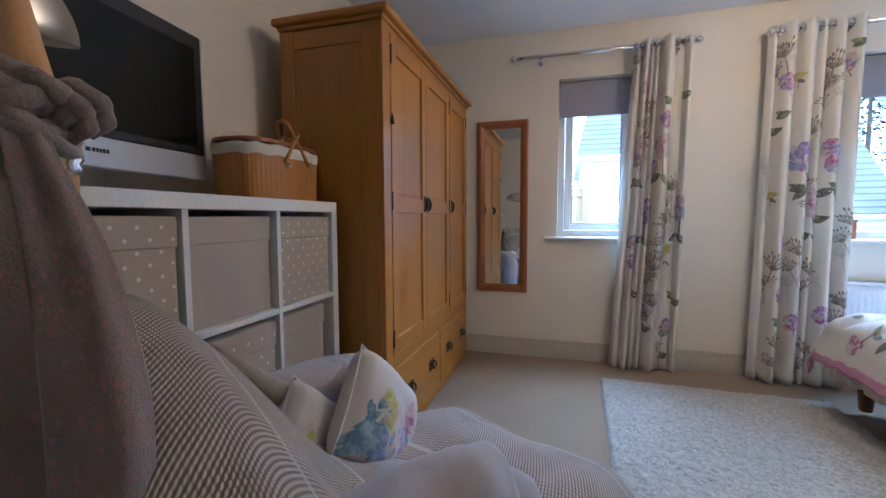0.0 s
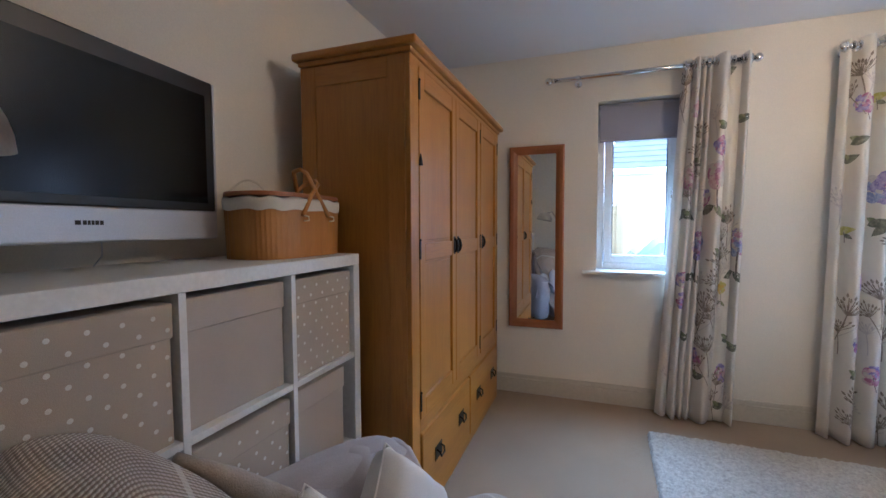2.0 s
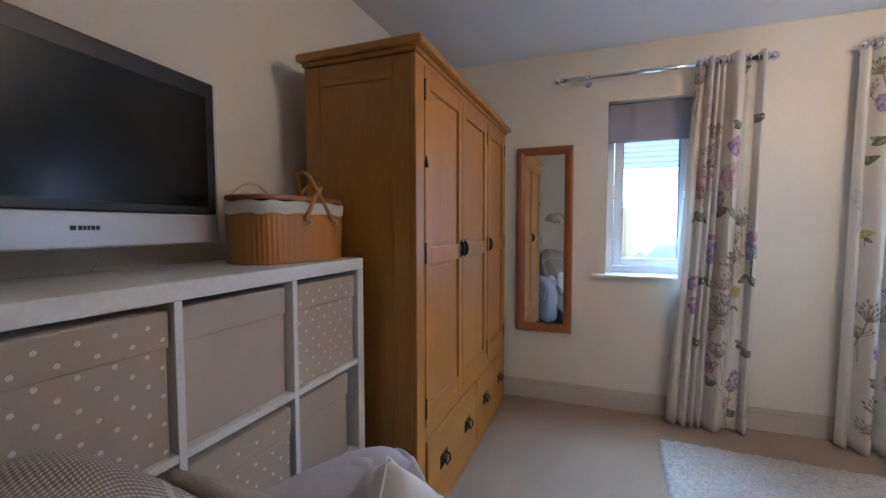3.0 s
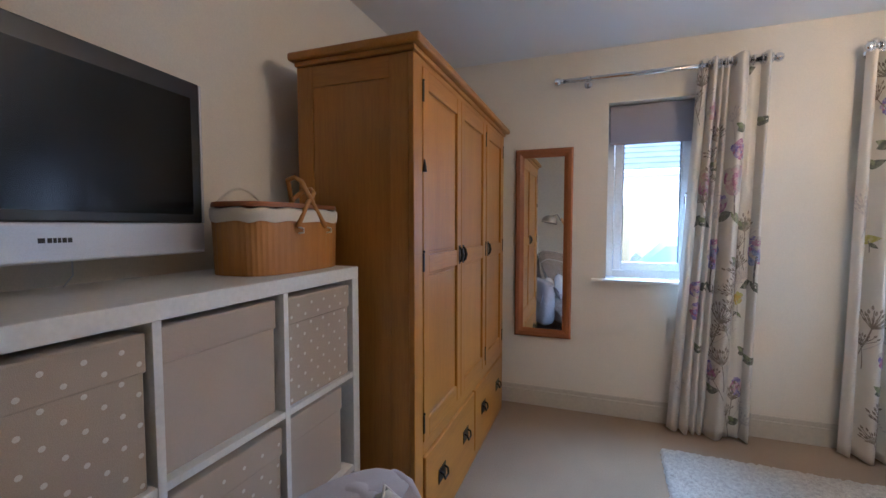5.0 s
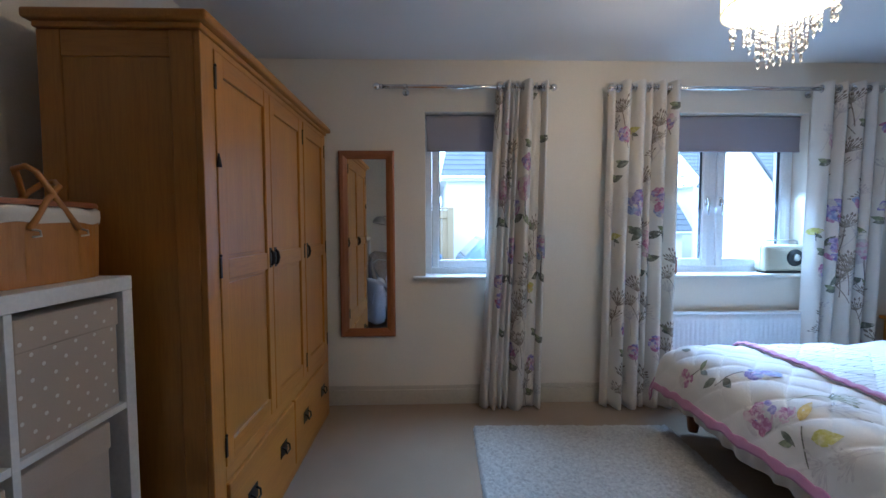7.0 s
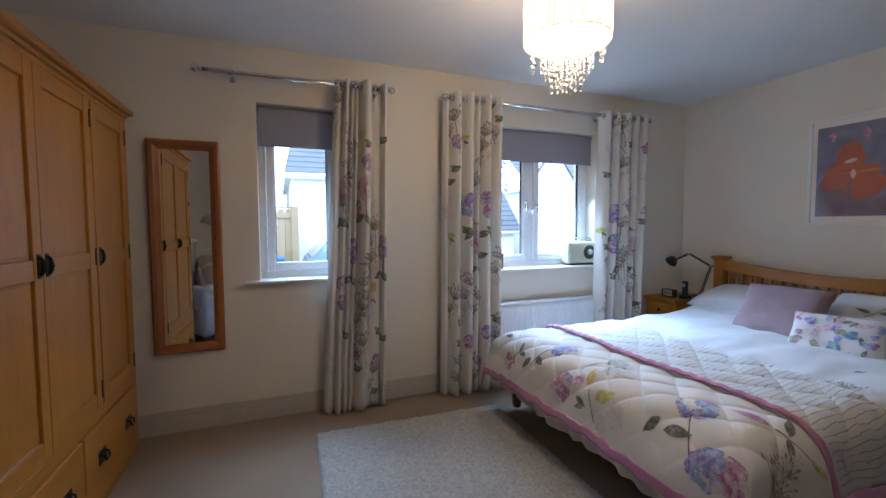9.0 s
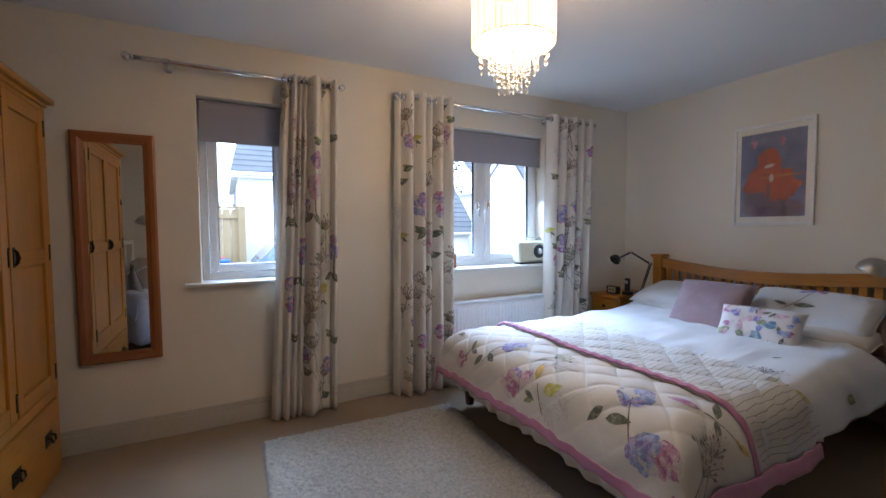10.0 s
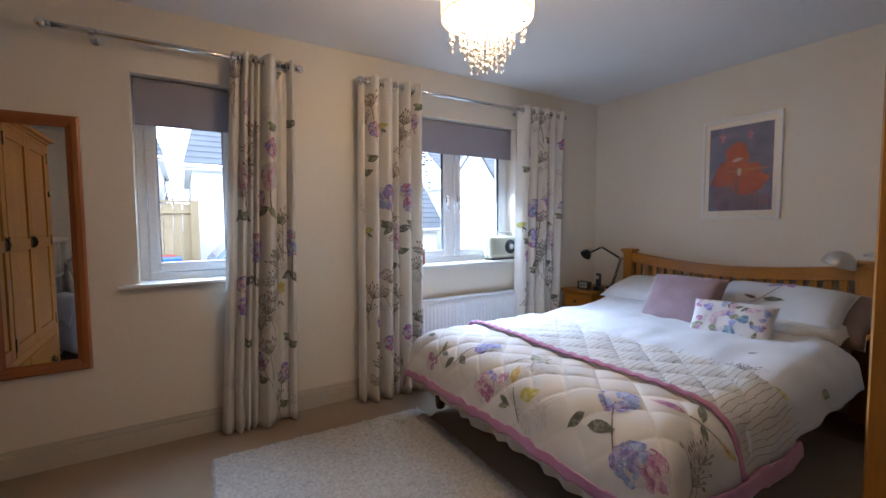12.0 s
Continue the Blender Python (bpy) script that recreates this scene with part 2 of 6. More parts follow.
def finish(bm, name, material, loc=(0, 0, 0), smooth=False):
    bmesh.ops.translate(bm, verts=bm.verts, vec=-Vector(loc))
    me = bpy.data.meshes.new(name)
    bm.normal_update()
    bm.to_mesh(me)
    bm.free()
    for m in (material if isinstance(material, (list, tuple)) else [material]):
        me.materials.append(M[m] if isinstance(m, str) else m)
    if smooth:
        for p in me.polygons:
            p.use_smooth = True
    return me


def thing(name, loc, label, category, group="", kind=""):
    ob = new(name)
    ob.location = loc
    ob.empty_display_size = 0.05
    ROOT[ob] = Vector(loc)
    return tagged(ob, label, category, group, kind)


def part(name, bm, material, parent, label="", smooth=False):
    loc = ROOT[parent]
    ob = new(name, finish(bm, name, material, loc, smooth))
    ob.parent = parent
    ROOT[ob] = loc
    return tagged(ob, label)


def solo(name, bm, material, label, category, group="", kind="", smooth=False, loc=(0, 0, 0)):
    ob = new(name, finish(bm, name, material, loc, smooth))
    ob.location = loc
    ROOT[ob] = Vector(loc)
    return tagged(ob, label, category, group, kind)


def box(bm, x0, x1, y0, y1, z0, z1, bevel=0.0, seg=2):
    made = bmesh.ops.create_cube(bm, size=1)["verts"]
    for v in made:
        v.co = Vector((x0 + (v.co.x + 0.5) * (x1 - x0), y0 + (v.co.y + 0.5) * (y1 - y0), z0 + (v.co.z + 0.5) * (z1 - z0)))
    if bevel:
        edges = {e for v in made for e in v.link_edges}
        bmesh.ops.bevel(bm, geom=list(edges), offset=bevel, segments=seg, affect="EDGES", profile=0.5)
    return bm


def B(*a, **k):
    return box(bmesh.new(), *a, **k)


def ring(bm, centre, axis, r, seg):
    """One ring of vertices round an axis."""
    axis = Vector(axis).normalized()
    side = axis.orthogonal().normalized()
    up = axis.cross(side)
    return [bm.verts.new(Vector(centre) + r * (math.cos(2 * math.pi * i / seg) * side + math.sin(2 * math.pi * i / seg) * up)) for i in range(seg)]


def skin(bm, rings, cap=True, closed=True):
    for a, b in zip(rings, rings[1:]):
        for i in range(len(a) if closed else len(a) - 1):
            j = (i + 1) % len(a)
            bm.faces.new((a[i], a[j], b[j], b[i]))
    if cap:
        bm.faces.new(list(reversed(rings[0])))
        bm.faces.new(rings[-1])
    return bm


def turned(bm, base, axis, profile, seg=24, cap=True):
    """A lathed body: profile rows of (distance along the axis, radius)."""
    axis = Vector(axis).normalized()
    return skin(bm, [ring(bm, Vector(base) + axis * d, axis, max(r, 0.0004), seg) for d, r in profile], cap)


def tube(bm, pts, r, seg=10):
    pts = [Vector(p) for p in pts]
    rings, side = [], None
    for i, p in enumerate(pts):
        d = (pts[min(i + 1, len(pts) - 1)] - pts[max(i - 1, 0)]).normalized()
        side = (d.orthogonal() if side is None else side - d * side.dot(d)).normalized()
        up = d.cross(side)
        rr = r[i] if isinstance(r, (list, tuple)) else r
        rings.append([bm.verts.new(p + rr * (math.cos(2 * math.pi * k / seg) * side + math.sin(2 * math.pi * k / seg) * up)) for k in range(seg)])
    return skin(bm, rings)


def ball(bm, c, r, seg=16, squash=(1, 1, 1)):
    made = bmesh.ops.create_uvsphere(bm, u_segments=seg, v_segments=max(6, seg // 2), radius=r)["verts"]
    for v in made:
        v.co = Vector(c) + Vector((v.co.x * squash[0], v.co.y * squash[1], v.co.z * squash[2]))
    return bm


def sheet(bm, fn, nu, nv, uv=None):
    """A grid surface fn(a, b), a and b from 0 to 1."""
    g = [[bm.verts.new(fn(i / nu, j / nv)) for j in range(nv + 1)] for i in range(nu + 1)]
    lay = bm.loops.layers.uv.new("UVMap") if uv else None
    for i in range(nu):
        for j in range(nv):
            f = bm.faces.new((g[i][j], g[i + 1][j], g[i + 1][j + 1], g[i][j + 1]))
            if lay:
                for loop, (a, b) in zip(f.loops, ((i, j), (i + 1, j), (i + 1, j + 1), (i, j + 1))):
                    loop[lay].uv = (a / nu * uv[0], b / nv * uv[1])
    return bm


def thicken(bm, t):
    """Gives a sheet an even thickness on its under side."""
    bm.normal_update()
    lay = bm.loops.layers.uv.active
    top, rim = bm.faces[:], [e for e in bm.edges if e.is_boundary]
    low = {v: bm.verts.new(v.co - v.normal * t) for v in bm.verts[:]}
    for f in top:
        g = bm.faces.new([low[v] for v in reversed(f.verts)])
        g.material_index = f.material_index
        if lay:
            for a, b in zip(g.loops, reversed(f.loops)):
                a[lay].uv = b[lay].uv
    for e in rim:
        lp = e.link_loops[0]
        a, b = lp.vert, lp.link_loop_next.vert
        g = bm.faces.new((b, a, low[a], low[b]))
        if lay:
            for k, q in zip(g.loops, (lp.link_loop_next, lp, lp, lp.link_loop_next)):
                k[lay].uv = q[lay].uv
    return bm


def wob(p, s=1.0, seed=0.0):
    return noise.noise(Vector((p[0] * s + seed, p[1] * s - seed * 0.7, p[2] * s + seed * 1.3)))


# ---- printed flowers: flat shapes that follow a cloth surface ----
class Print:
    """Collects coloured shapes in the cloth's own metres and lays them on its surface fn(u, v) -> place, a little proud."""

    def __init__(self, fn, lift=0.0015):
        self.fn, self.lift, self.bm, self.mats = fn, lift, bmesh.new(), []
        self.layer = 0

    def slot(self, m):
        if m not in self.mats:
            self.mats.append(m)
        return self.mats.index(m)

    def at(self, u, v):
        e = 0.004
        p = self.fn(u, v)
        nrm = (self.fn(u + e, v) - p).cross(self.fn(u, v + e) - p)
        if nrm.length > 0:
            nrm.normalize()
        return p + nrm * (self.lift + 0.0002 * self.layer)

    def poly(self, pts, m):
        self.layer = (self.layer + 1) % 7
        c = (sum(p[0] for p in pts) / len(pts), sum(p[1] for p in pts) / len(pts))
        k = self.slot(m)
        mid = [((p[0] + c[0]) / 2, (p[1] + c[1]) / 2) for p in pts]
        vs, ms, cv = [self.bm.verts.new(self.at(*p)) for p in pts], [self.bm.verts.new(self.at(*p)) for p in mid], self.bm.verts.new(self.at(*c))
        for i in range(len(vs)):
            j = (i + 1) % len(vs)
            f1, f2 = self.bm.faces.new((vs[i], vs[j], ms[j], ms[i])), self.bm.faces.new((ms[i], ms[j], cv))
            f1.material_index = f2.material_index = k

    def blot(self, u, v, ru, rv, turn, m, rnd, rough=0.25, n=14):
        """A soft-edged drop of colour with a gently uneven outline."""
        p, q, w = (rnd.random() * 6.28 for _ in range(3))
        pts = []
        for i in range(n):
            a = 2 * math.pi * i / n
            r = 1 + rough * (0.55 * math.sin(2 * a + p) + 0.45 * math.sin(3 * a + q) + 0.3 * math.sin(5 * a + w))
            x, y = ru * r * math.cos(a), rv * r * math.sin(a)
            pts.append((u + x * math.cos(turn) - y * math.sin(turn), v + x * math.sin(turn) + y * math.cos(turn)))
        self.poly(pts, m)

    def leaf(self, u, v, length, width, turn, m):
        pts = []
        for i in range(7):
            a = i / 6
            pts.append((length * a, width * math.sin(math.pi * a ** 0.8) * 0.5))
        for i in range(5, 0, -1):
            a = i / 6
            pts.append((length * a, -width * math.sin(math.pi * a ** 0.8) * 0.5))
        self.poly([(u + x * math.cos(turn) - y * math.sin(turn), v + x * math.sin(turn) + y * math.cos(turn)) for x, y in pts], m)

    def stem(self, u, v, length, turn, bend, w, m):
        left, right = [], []
        for i in range(7):
            a = i / 6
            t = turn + bend * a
            x, y = u + length * a * math.cos(turn + bend * a / 2), v + length * a * math.sin(turn + bend * a / 2)
            left.append((x - w * math.sin(t), y + w * math.cos(t)))
            right.append((x + w * math.sin(t), y - w * math.cos(t)))
        k = self.slot(m)
        L, R = [self.bm.verts.new(self.at(*p)) for p in left], [self.bm.verts.new(self.at(*p)) for p in right]
        for i in range(6):
            self.bm.faces.new((L[i], R[i], R[i + 1], L[i + 1])).material_index = k

    def rose(self, u, v, r, turn, tones, rnd, stalk=True):
        """A loose peony head with a stem and two leaves; turn is the way the head points."""
        if stalk:
            b = turn + math.pi
            self.stem(u, v, r * 2.6, b, 0.25, r * 0.045, "ink")
            x, y = u + r * 2.0 * math.cos(b), v + r * 2.0 * math.sin(b)
            self.leaf(x, y, r * 1.3, r * 0.6, b - 1.0, "leaf")
            self.leaf(x, y, r * 1.2, r * 0.5, b + 0.9, "leaf" if rnd.random() < 0.6 else "sage")
        for reach, count, wide, tall in ((0.74, 9, 0.34, 0.24), (0.50, 8, 0.28, 0.19), (0.24, 6, 0.22, 0.14)):
            for i in range(count):
                a = turn + (i + rnd.random() * 0.7) * 2 * math.pi / count
                flat = 0.82 + 0.18 * abs(math.cos(a - turn))
                d = r * reach * flat * rnd.uniform(0.85, 1.12)
                tone = rnd.choice(tones) if rnd.random() < 0.8 else "pale"
                self.blot(u + d * math.cos(a), v + d * math.sin(a), r * wide * rnd.uniform(0.8, 1.2), r * tall * rnd.uniform(0.8, 1.2), a + math.pi / 2 + rnd.uniform(-0.4, 0.4), tone, rnd, 0.22)
        self.blot(u, v, r * 0.13, r * 0.10, turn, tones[0], rnd, 0.3)

    def sprig(self, u, v, r, turn, m, rnd, n=9):
        """A drawn outline flower: a fan of thin strokes with pointed petals."""
        self.stem(u, v, r * 1.6, turn + math.pi, -0.2, r * 0.03, m)
        for i in range(n):
            a = turn + (i - n / 2) * 2.2 / n
            d = r * (0.5 + 0.5 * rnd.random())
            self.stem(u, v, d, a, 0.3 * (rnd.random() - 0.5), r * 0.022, m)
            self.leaf(u + d * math.cos(a), v + d * math.sin(a), r * 0.28, r * 0.12, a, m)
            if i % 2:
                self.leaf(u + 0.5 * d * math.cos(a), v + 0.5 * d * math.sin(a), r * 0.25, r * 0.1, a + 0.5, m)

    def done(self, parent, name="floral_print", label="purple and green watercolour flower print"):
        return tagged(part(name, self.bm, self.mats or ["ink"], parent, label), kind="stuff")


# ---- setting: one bedroom ----
WX0, WX1, WY0, WY1, TOP = -1.26, 3.78, -0.85, 3.26, 2.40
OUT = 3.56
A0, A1, B0, B1, SILL, HEAD = -0.005, 0.535, 1.51, 2.71, 0.915, 2.05

solo("floor", B(WX0 - 0.1, WX1 + 0.1, WY0 - 0.1, WY1 + 0.05, -0.12, 0.0), "carpet", "beige fitted carpet over the bedroom floor", "carpet", kind="structure")
solo("ceiling", B(WX0 - 0.1, WX1 + 0.1, WY0 - 0.1, OUT, TOP, TOP + 0.15), "ceiling", "plain white painted bedroom ceiling", "ceiling", kind="structure")
bm = bmesh.new()
for x0, x1, z0, z1 in ((WX0 - 0.1, A0, -0.3, TOP), (A0, A1, -0.3, SILL - 0.02), (A0, A1, HEAD, TOP), (A1, B0, -0.3, TOP), (B0, B1, -0.3, SILL - 0.02), (B0, B1, HEAD, TOP), (B1, WX1 + 0.1, -0.3, TOP)):
    box(bm, x0, x1, WY1, OUT, z0, z1)
solo("wall_north", bm, "wall", "cream painted wall with two window openings", "wall", kind="structure")
solo("wall_west", B(WX0 - 0.1, WX0, WY0 - 0.1, WY1, 0, TOP), "wall", "cream painted bedroom wall behind the wardrobe", "wall", kind="structure")
solo("wall_east", B(WX1, WX1 + 0.1, 0.06, WY1, 0, TOP), "wall", "cream painted bedroom wall behind the bed", "wall", kind="structure")
bm = bmesh.new()
box(bm, 1.72, 1.90, 0.06, 0.18, 0, TOP)
box(bm, 1.90, 2.70, 0.06, 0.18, 2.03, TOP)
box(bm, 2.70, WX1, 0.06, 0.18, 0, TOP)
solo("wall_south", bm, "wall", "cream painted wall with the doorway", "wall", kind="structure")
solo("wall_return", B(1.72, 1.82, WY0, 0.06, 0, TOP), "wall", "cream painted short return wall", "wall", kind="structure")
solo("wall_back", B(WX0, 1.82, WY0 - 0.1, WY0, 0, TOP), "wall", "cream painted back wall", "wall", kind="structure")
solo("wall_hall", B(1.82, WX1 + 0.1, -1.0, -0.9, 0, TOP), "wall", "cream painted hall wall", "wall", kind="structure")
solo("wall_hall_end", B(WX1, WX1 + 0.1, -0.9, 0.06, 0, TOP), "wall", "cream painted hall end wall", "wall", kind="structure")
solo("floor_hall", B(1.82, WX1, -0.9, 0.06, -0.12, -0.004), "carpet", "beige fitted carpet in the hall", "carpet", kind="structure")


def skirting(name, x0, x1, y0, y1, face):
    bm = bmesh.new()
    box(bm, x0, x1, y0, y1, 0, 0.105, 0.002)
    dx, dy = 0.006 * face[0], 0.006 * face[1]
    box(bm, x0 - min(dx, 0), x1 - max(dx, 0), y0 - min(dy, 0), y1 - max(dy, 0), 0.1055, 0.135, 0.004)
    solo(name, bm, "skirting", "cream satin-painted skirting board with a moulded top", "skirting", kind="structure")


skirting("baseboard", WX0, WX1, WY1 - 0.018, WY1 - 0.001, (0, -1))
skirting("baseboard", WX0 + 0.001, WX0 + 0.018, WY0, WY1 - 0.02, (1, 0))
skirting("baseboard", WX1 - 0.018, WX1 - 0.001, 0.18, WY1 - 0.02, (-1, 0))


def make_window(name, x0, x1, sashes, label):
    """A white window set back in its reveal: frame, sashes with pane, bead and handle, inner sill."""
    w = thing(name, ((x0 + x1) / 2, 3.40, SILL), label, "window", kind="structure")
    f, fy0, fy1 = 0.045, 3.385, 3.455
    bm = bmesh.new()
    box(bm, x0, x0 + f, fy0, fy1, SILL, HEAD, 0.004)
    box(bm, x1 - f, x1, fy0, fy1, SILL, HEAD, 0.004)
    box(bm, x0 + f, x1 - f, fy0, fy1, SILL, SILL + f, 0.004)
    box(bm, x0 + f, x1 - f, fy0, fy1, HEAD - f, HEAD, 0.004)
    if sashes == 2:
        c = (x0 + x1) / 2
        box(bm, c - 0.028, c + 0.028, fy0, fy1, SILL + f, HEAD - f, 0.004)
        spans = ((x0 + f, c - 0.028, 1), (c + 0.028, x1 - f, -1))
    else:
        spans = ((x0 + f, x1 - f, 1),)
    part("window_frame", bm, "upvc", w)
    for a, b, hs in spans:
        z0, z1, s = SILL + f, HEAD - f, 0.048
        bm = bmesh.new()
        box(bm, a + 0.002, a + s, 3.37, 3.43, z0 + 0.002, z1 - 0.002, 0.006)
        box(bm, b - s, b - 0.002, 3.37, 3.43, z0 + 0.002, z1 - 0.002, 0.006)
        box(bm, a + s, b - s, 3.37, 3.43, z0 + 0.002, z0 + s, 0.006)
        box(bm, a + s, b - s, 3.37, 3.43, z1 - s, z1 - 0.002, 0.006)
        sash = part("sash", bm, "upvc", w)
        bm = bmesh.new()
        for x in (a + s, b - s - 0.008):
            box(bm, x, x + 0.008, 3.376, 3.40, z0 + s, z1 - s)
        for z in (z0 + s, z1 - s - 0.008):
            box(bm, a + s + 0.008, b - s - 0.008, 3.376, 3.40, z, z + 0.008)
        part("glazing_bead", bm, "upvc", sash)
        bm = bmesh.new()
        for x in (a + s + 0.0085, b - s - 0.0115):
            box(bm, x, x + 0.003, 3.378, 3.403, z0 + s + 0.0085, z1 - s - 0.0085)
        part("gasket", bm, "shadow_gap", sash, "black rubber gasket")
        pane = part("pane", B(a + s - 0.004, b - s + 0.004, 3.405, 3.409, z0 + s - 0.004, z1 - s + 0.004), "glass", w, "clear window glass")
        pane.visible_shadow = False
        hx = b - s / 2 if hs > 0 else a + s / 2
        bm = bmesh.new()
        box(bm, hx - 0.011, hx + 0.011, 3.356, 3.369, 1.40, 1.47, 0.004)
        tube(bm, [(hx, 3.36, 1.455), (hx, 3.345, 1.455), (hx, 3.338, 1.44), (hx, 3.34, 1.37), (hx, 3.335, 1.335)], [0.007, 0.008, 0.009, 0.007, 0.006])
        part("handle", bm, "chrome", sash, "chrome lever handle", True)
    bm = bmesh.new()
    box(bm, x0 - 0.088, x1 + 0.088, 3.215, 3.2585, 0.892, 0.914, 0.008, 3)
    box(bm, x0 + 0.001, x1 - 0.001, 3.2586, 3.384, 0.896, 0.9145)
    part("window_sill", bm, "gloss", w, "white gloss-painted window sill")
    return w


make_window("window_1", A0, A1, 1, "narrow white window with one casement and a sill")
make_window("window_2", B0, B1, 2, "white two-casement window above the radiator")


def roller_blind(x0, x1):
    w = thing("roller_blind", ((x0 + x1) / 2, 3.32, HEAD), "lilac-grey roller blind half drawn in the window recess", "blind", "window blinds")
    part("cloth", thicken(sheet(bmesh.new(), lambda a, b: Vector((x0 + 0.012 + a * (x1 - x0 - 0.024), 3.318 + 0.002 * math.sin(9 * a), HEAD - 0.012 - b * 0.235)), 12, 4), 0.001), "blind", w)
    part("roller", turned(bmesh.new(), (x0 + 0.006, 3.335, HEAD - 0.022), (1, 0, 0), [(0, 0.017), (x1 - x0 - 0.012, 0.017)], 16), "blind", w, "", True)
    part("bottom_bar", B(x0 + 0.012, x1 - 0.012, 3.313, 3.322, 1.787, 1.803, 0.003), "blind", w)


roller_blind(A0, A1)
roller_blind(B0, B1)


def curtain_rod(x0, x1, brackets):
    w = thing("curtain_rod", ((x0 + x1) / 2, 3.132, 2.177), "chrome curtain pole with ball ends on the wall", "curtain pole", "curtain poles")
    part("pole", turned(bmesh.new(), (x0 + 0.02, 3.132, 2.177), (1, 0, 0), [(0, 0.0135), (x1 - x0 - 0.04, 0.0135)], 18), "chrome", w, "", True)
    for x, s in ((x0, -1), (x1, 1)):
        bm = ball(bmesh.new(), (x + 0.004 * s, 3.132, 2.177), 0.024, 18)
        turned(bm, (x - 0.032 * s, 3.132, 2.177), (s, 0, 0), [(0, 0.017), (0.012, 0.017), (0.013, 0.012), (0.022, 0.012)], 14)
        part("finial", bm, "chrome", w, "chrome ball end", True)
    for x in brackets:
        bm = turned(bmesh.new(), (x, 3.2595, 2.177), (0, -1, 0), [(0, 0.024), (0.006, 0.024), (0.007, 0.008), (0.105, 0.008)], 14)
        turned(bm, (x - 0.011, 3.132, 2.177), (1, 0, 0), [(0, 0.0185), (0.022, 0.0185)], 16)
        box(bm, x - 0.007, x + 0.007, 3.126, 3.138, 2.145, 2.16, 0.003)
        part("bracket", bm, "chrome", w)


curtain_rod(-0.314, 0.845, (-0.135, 0.80))
curtain_rod(1.238, 3.17, (1.285, 2.69, 3.12))


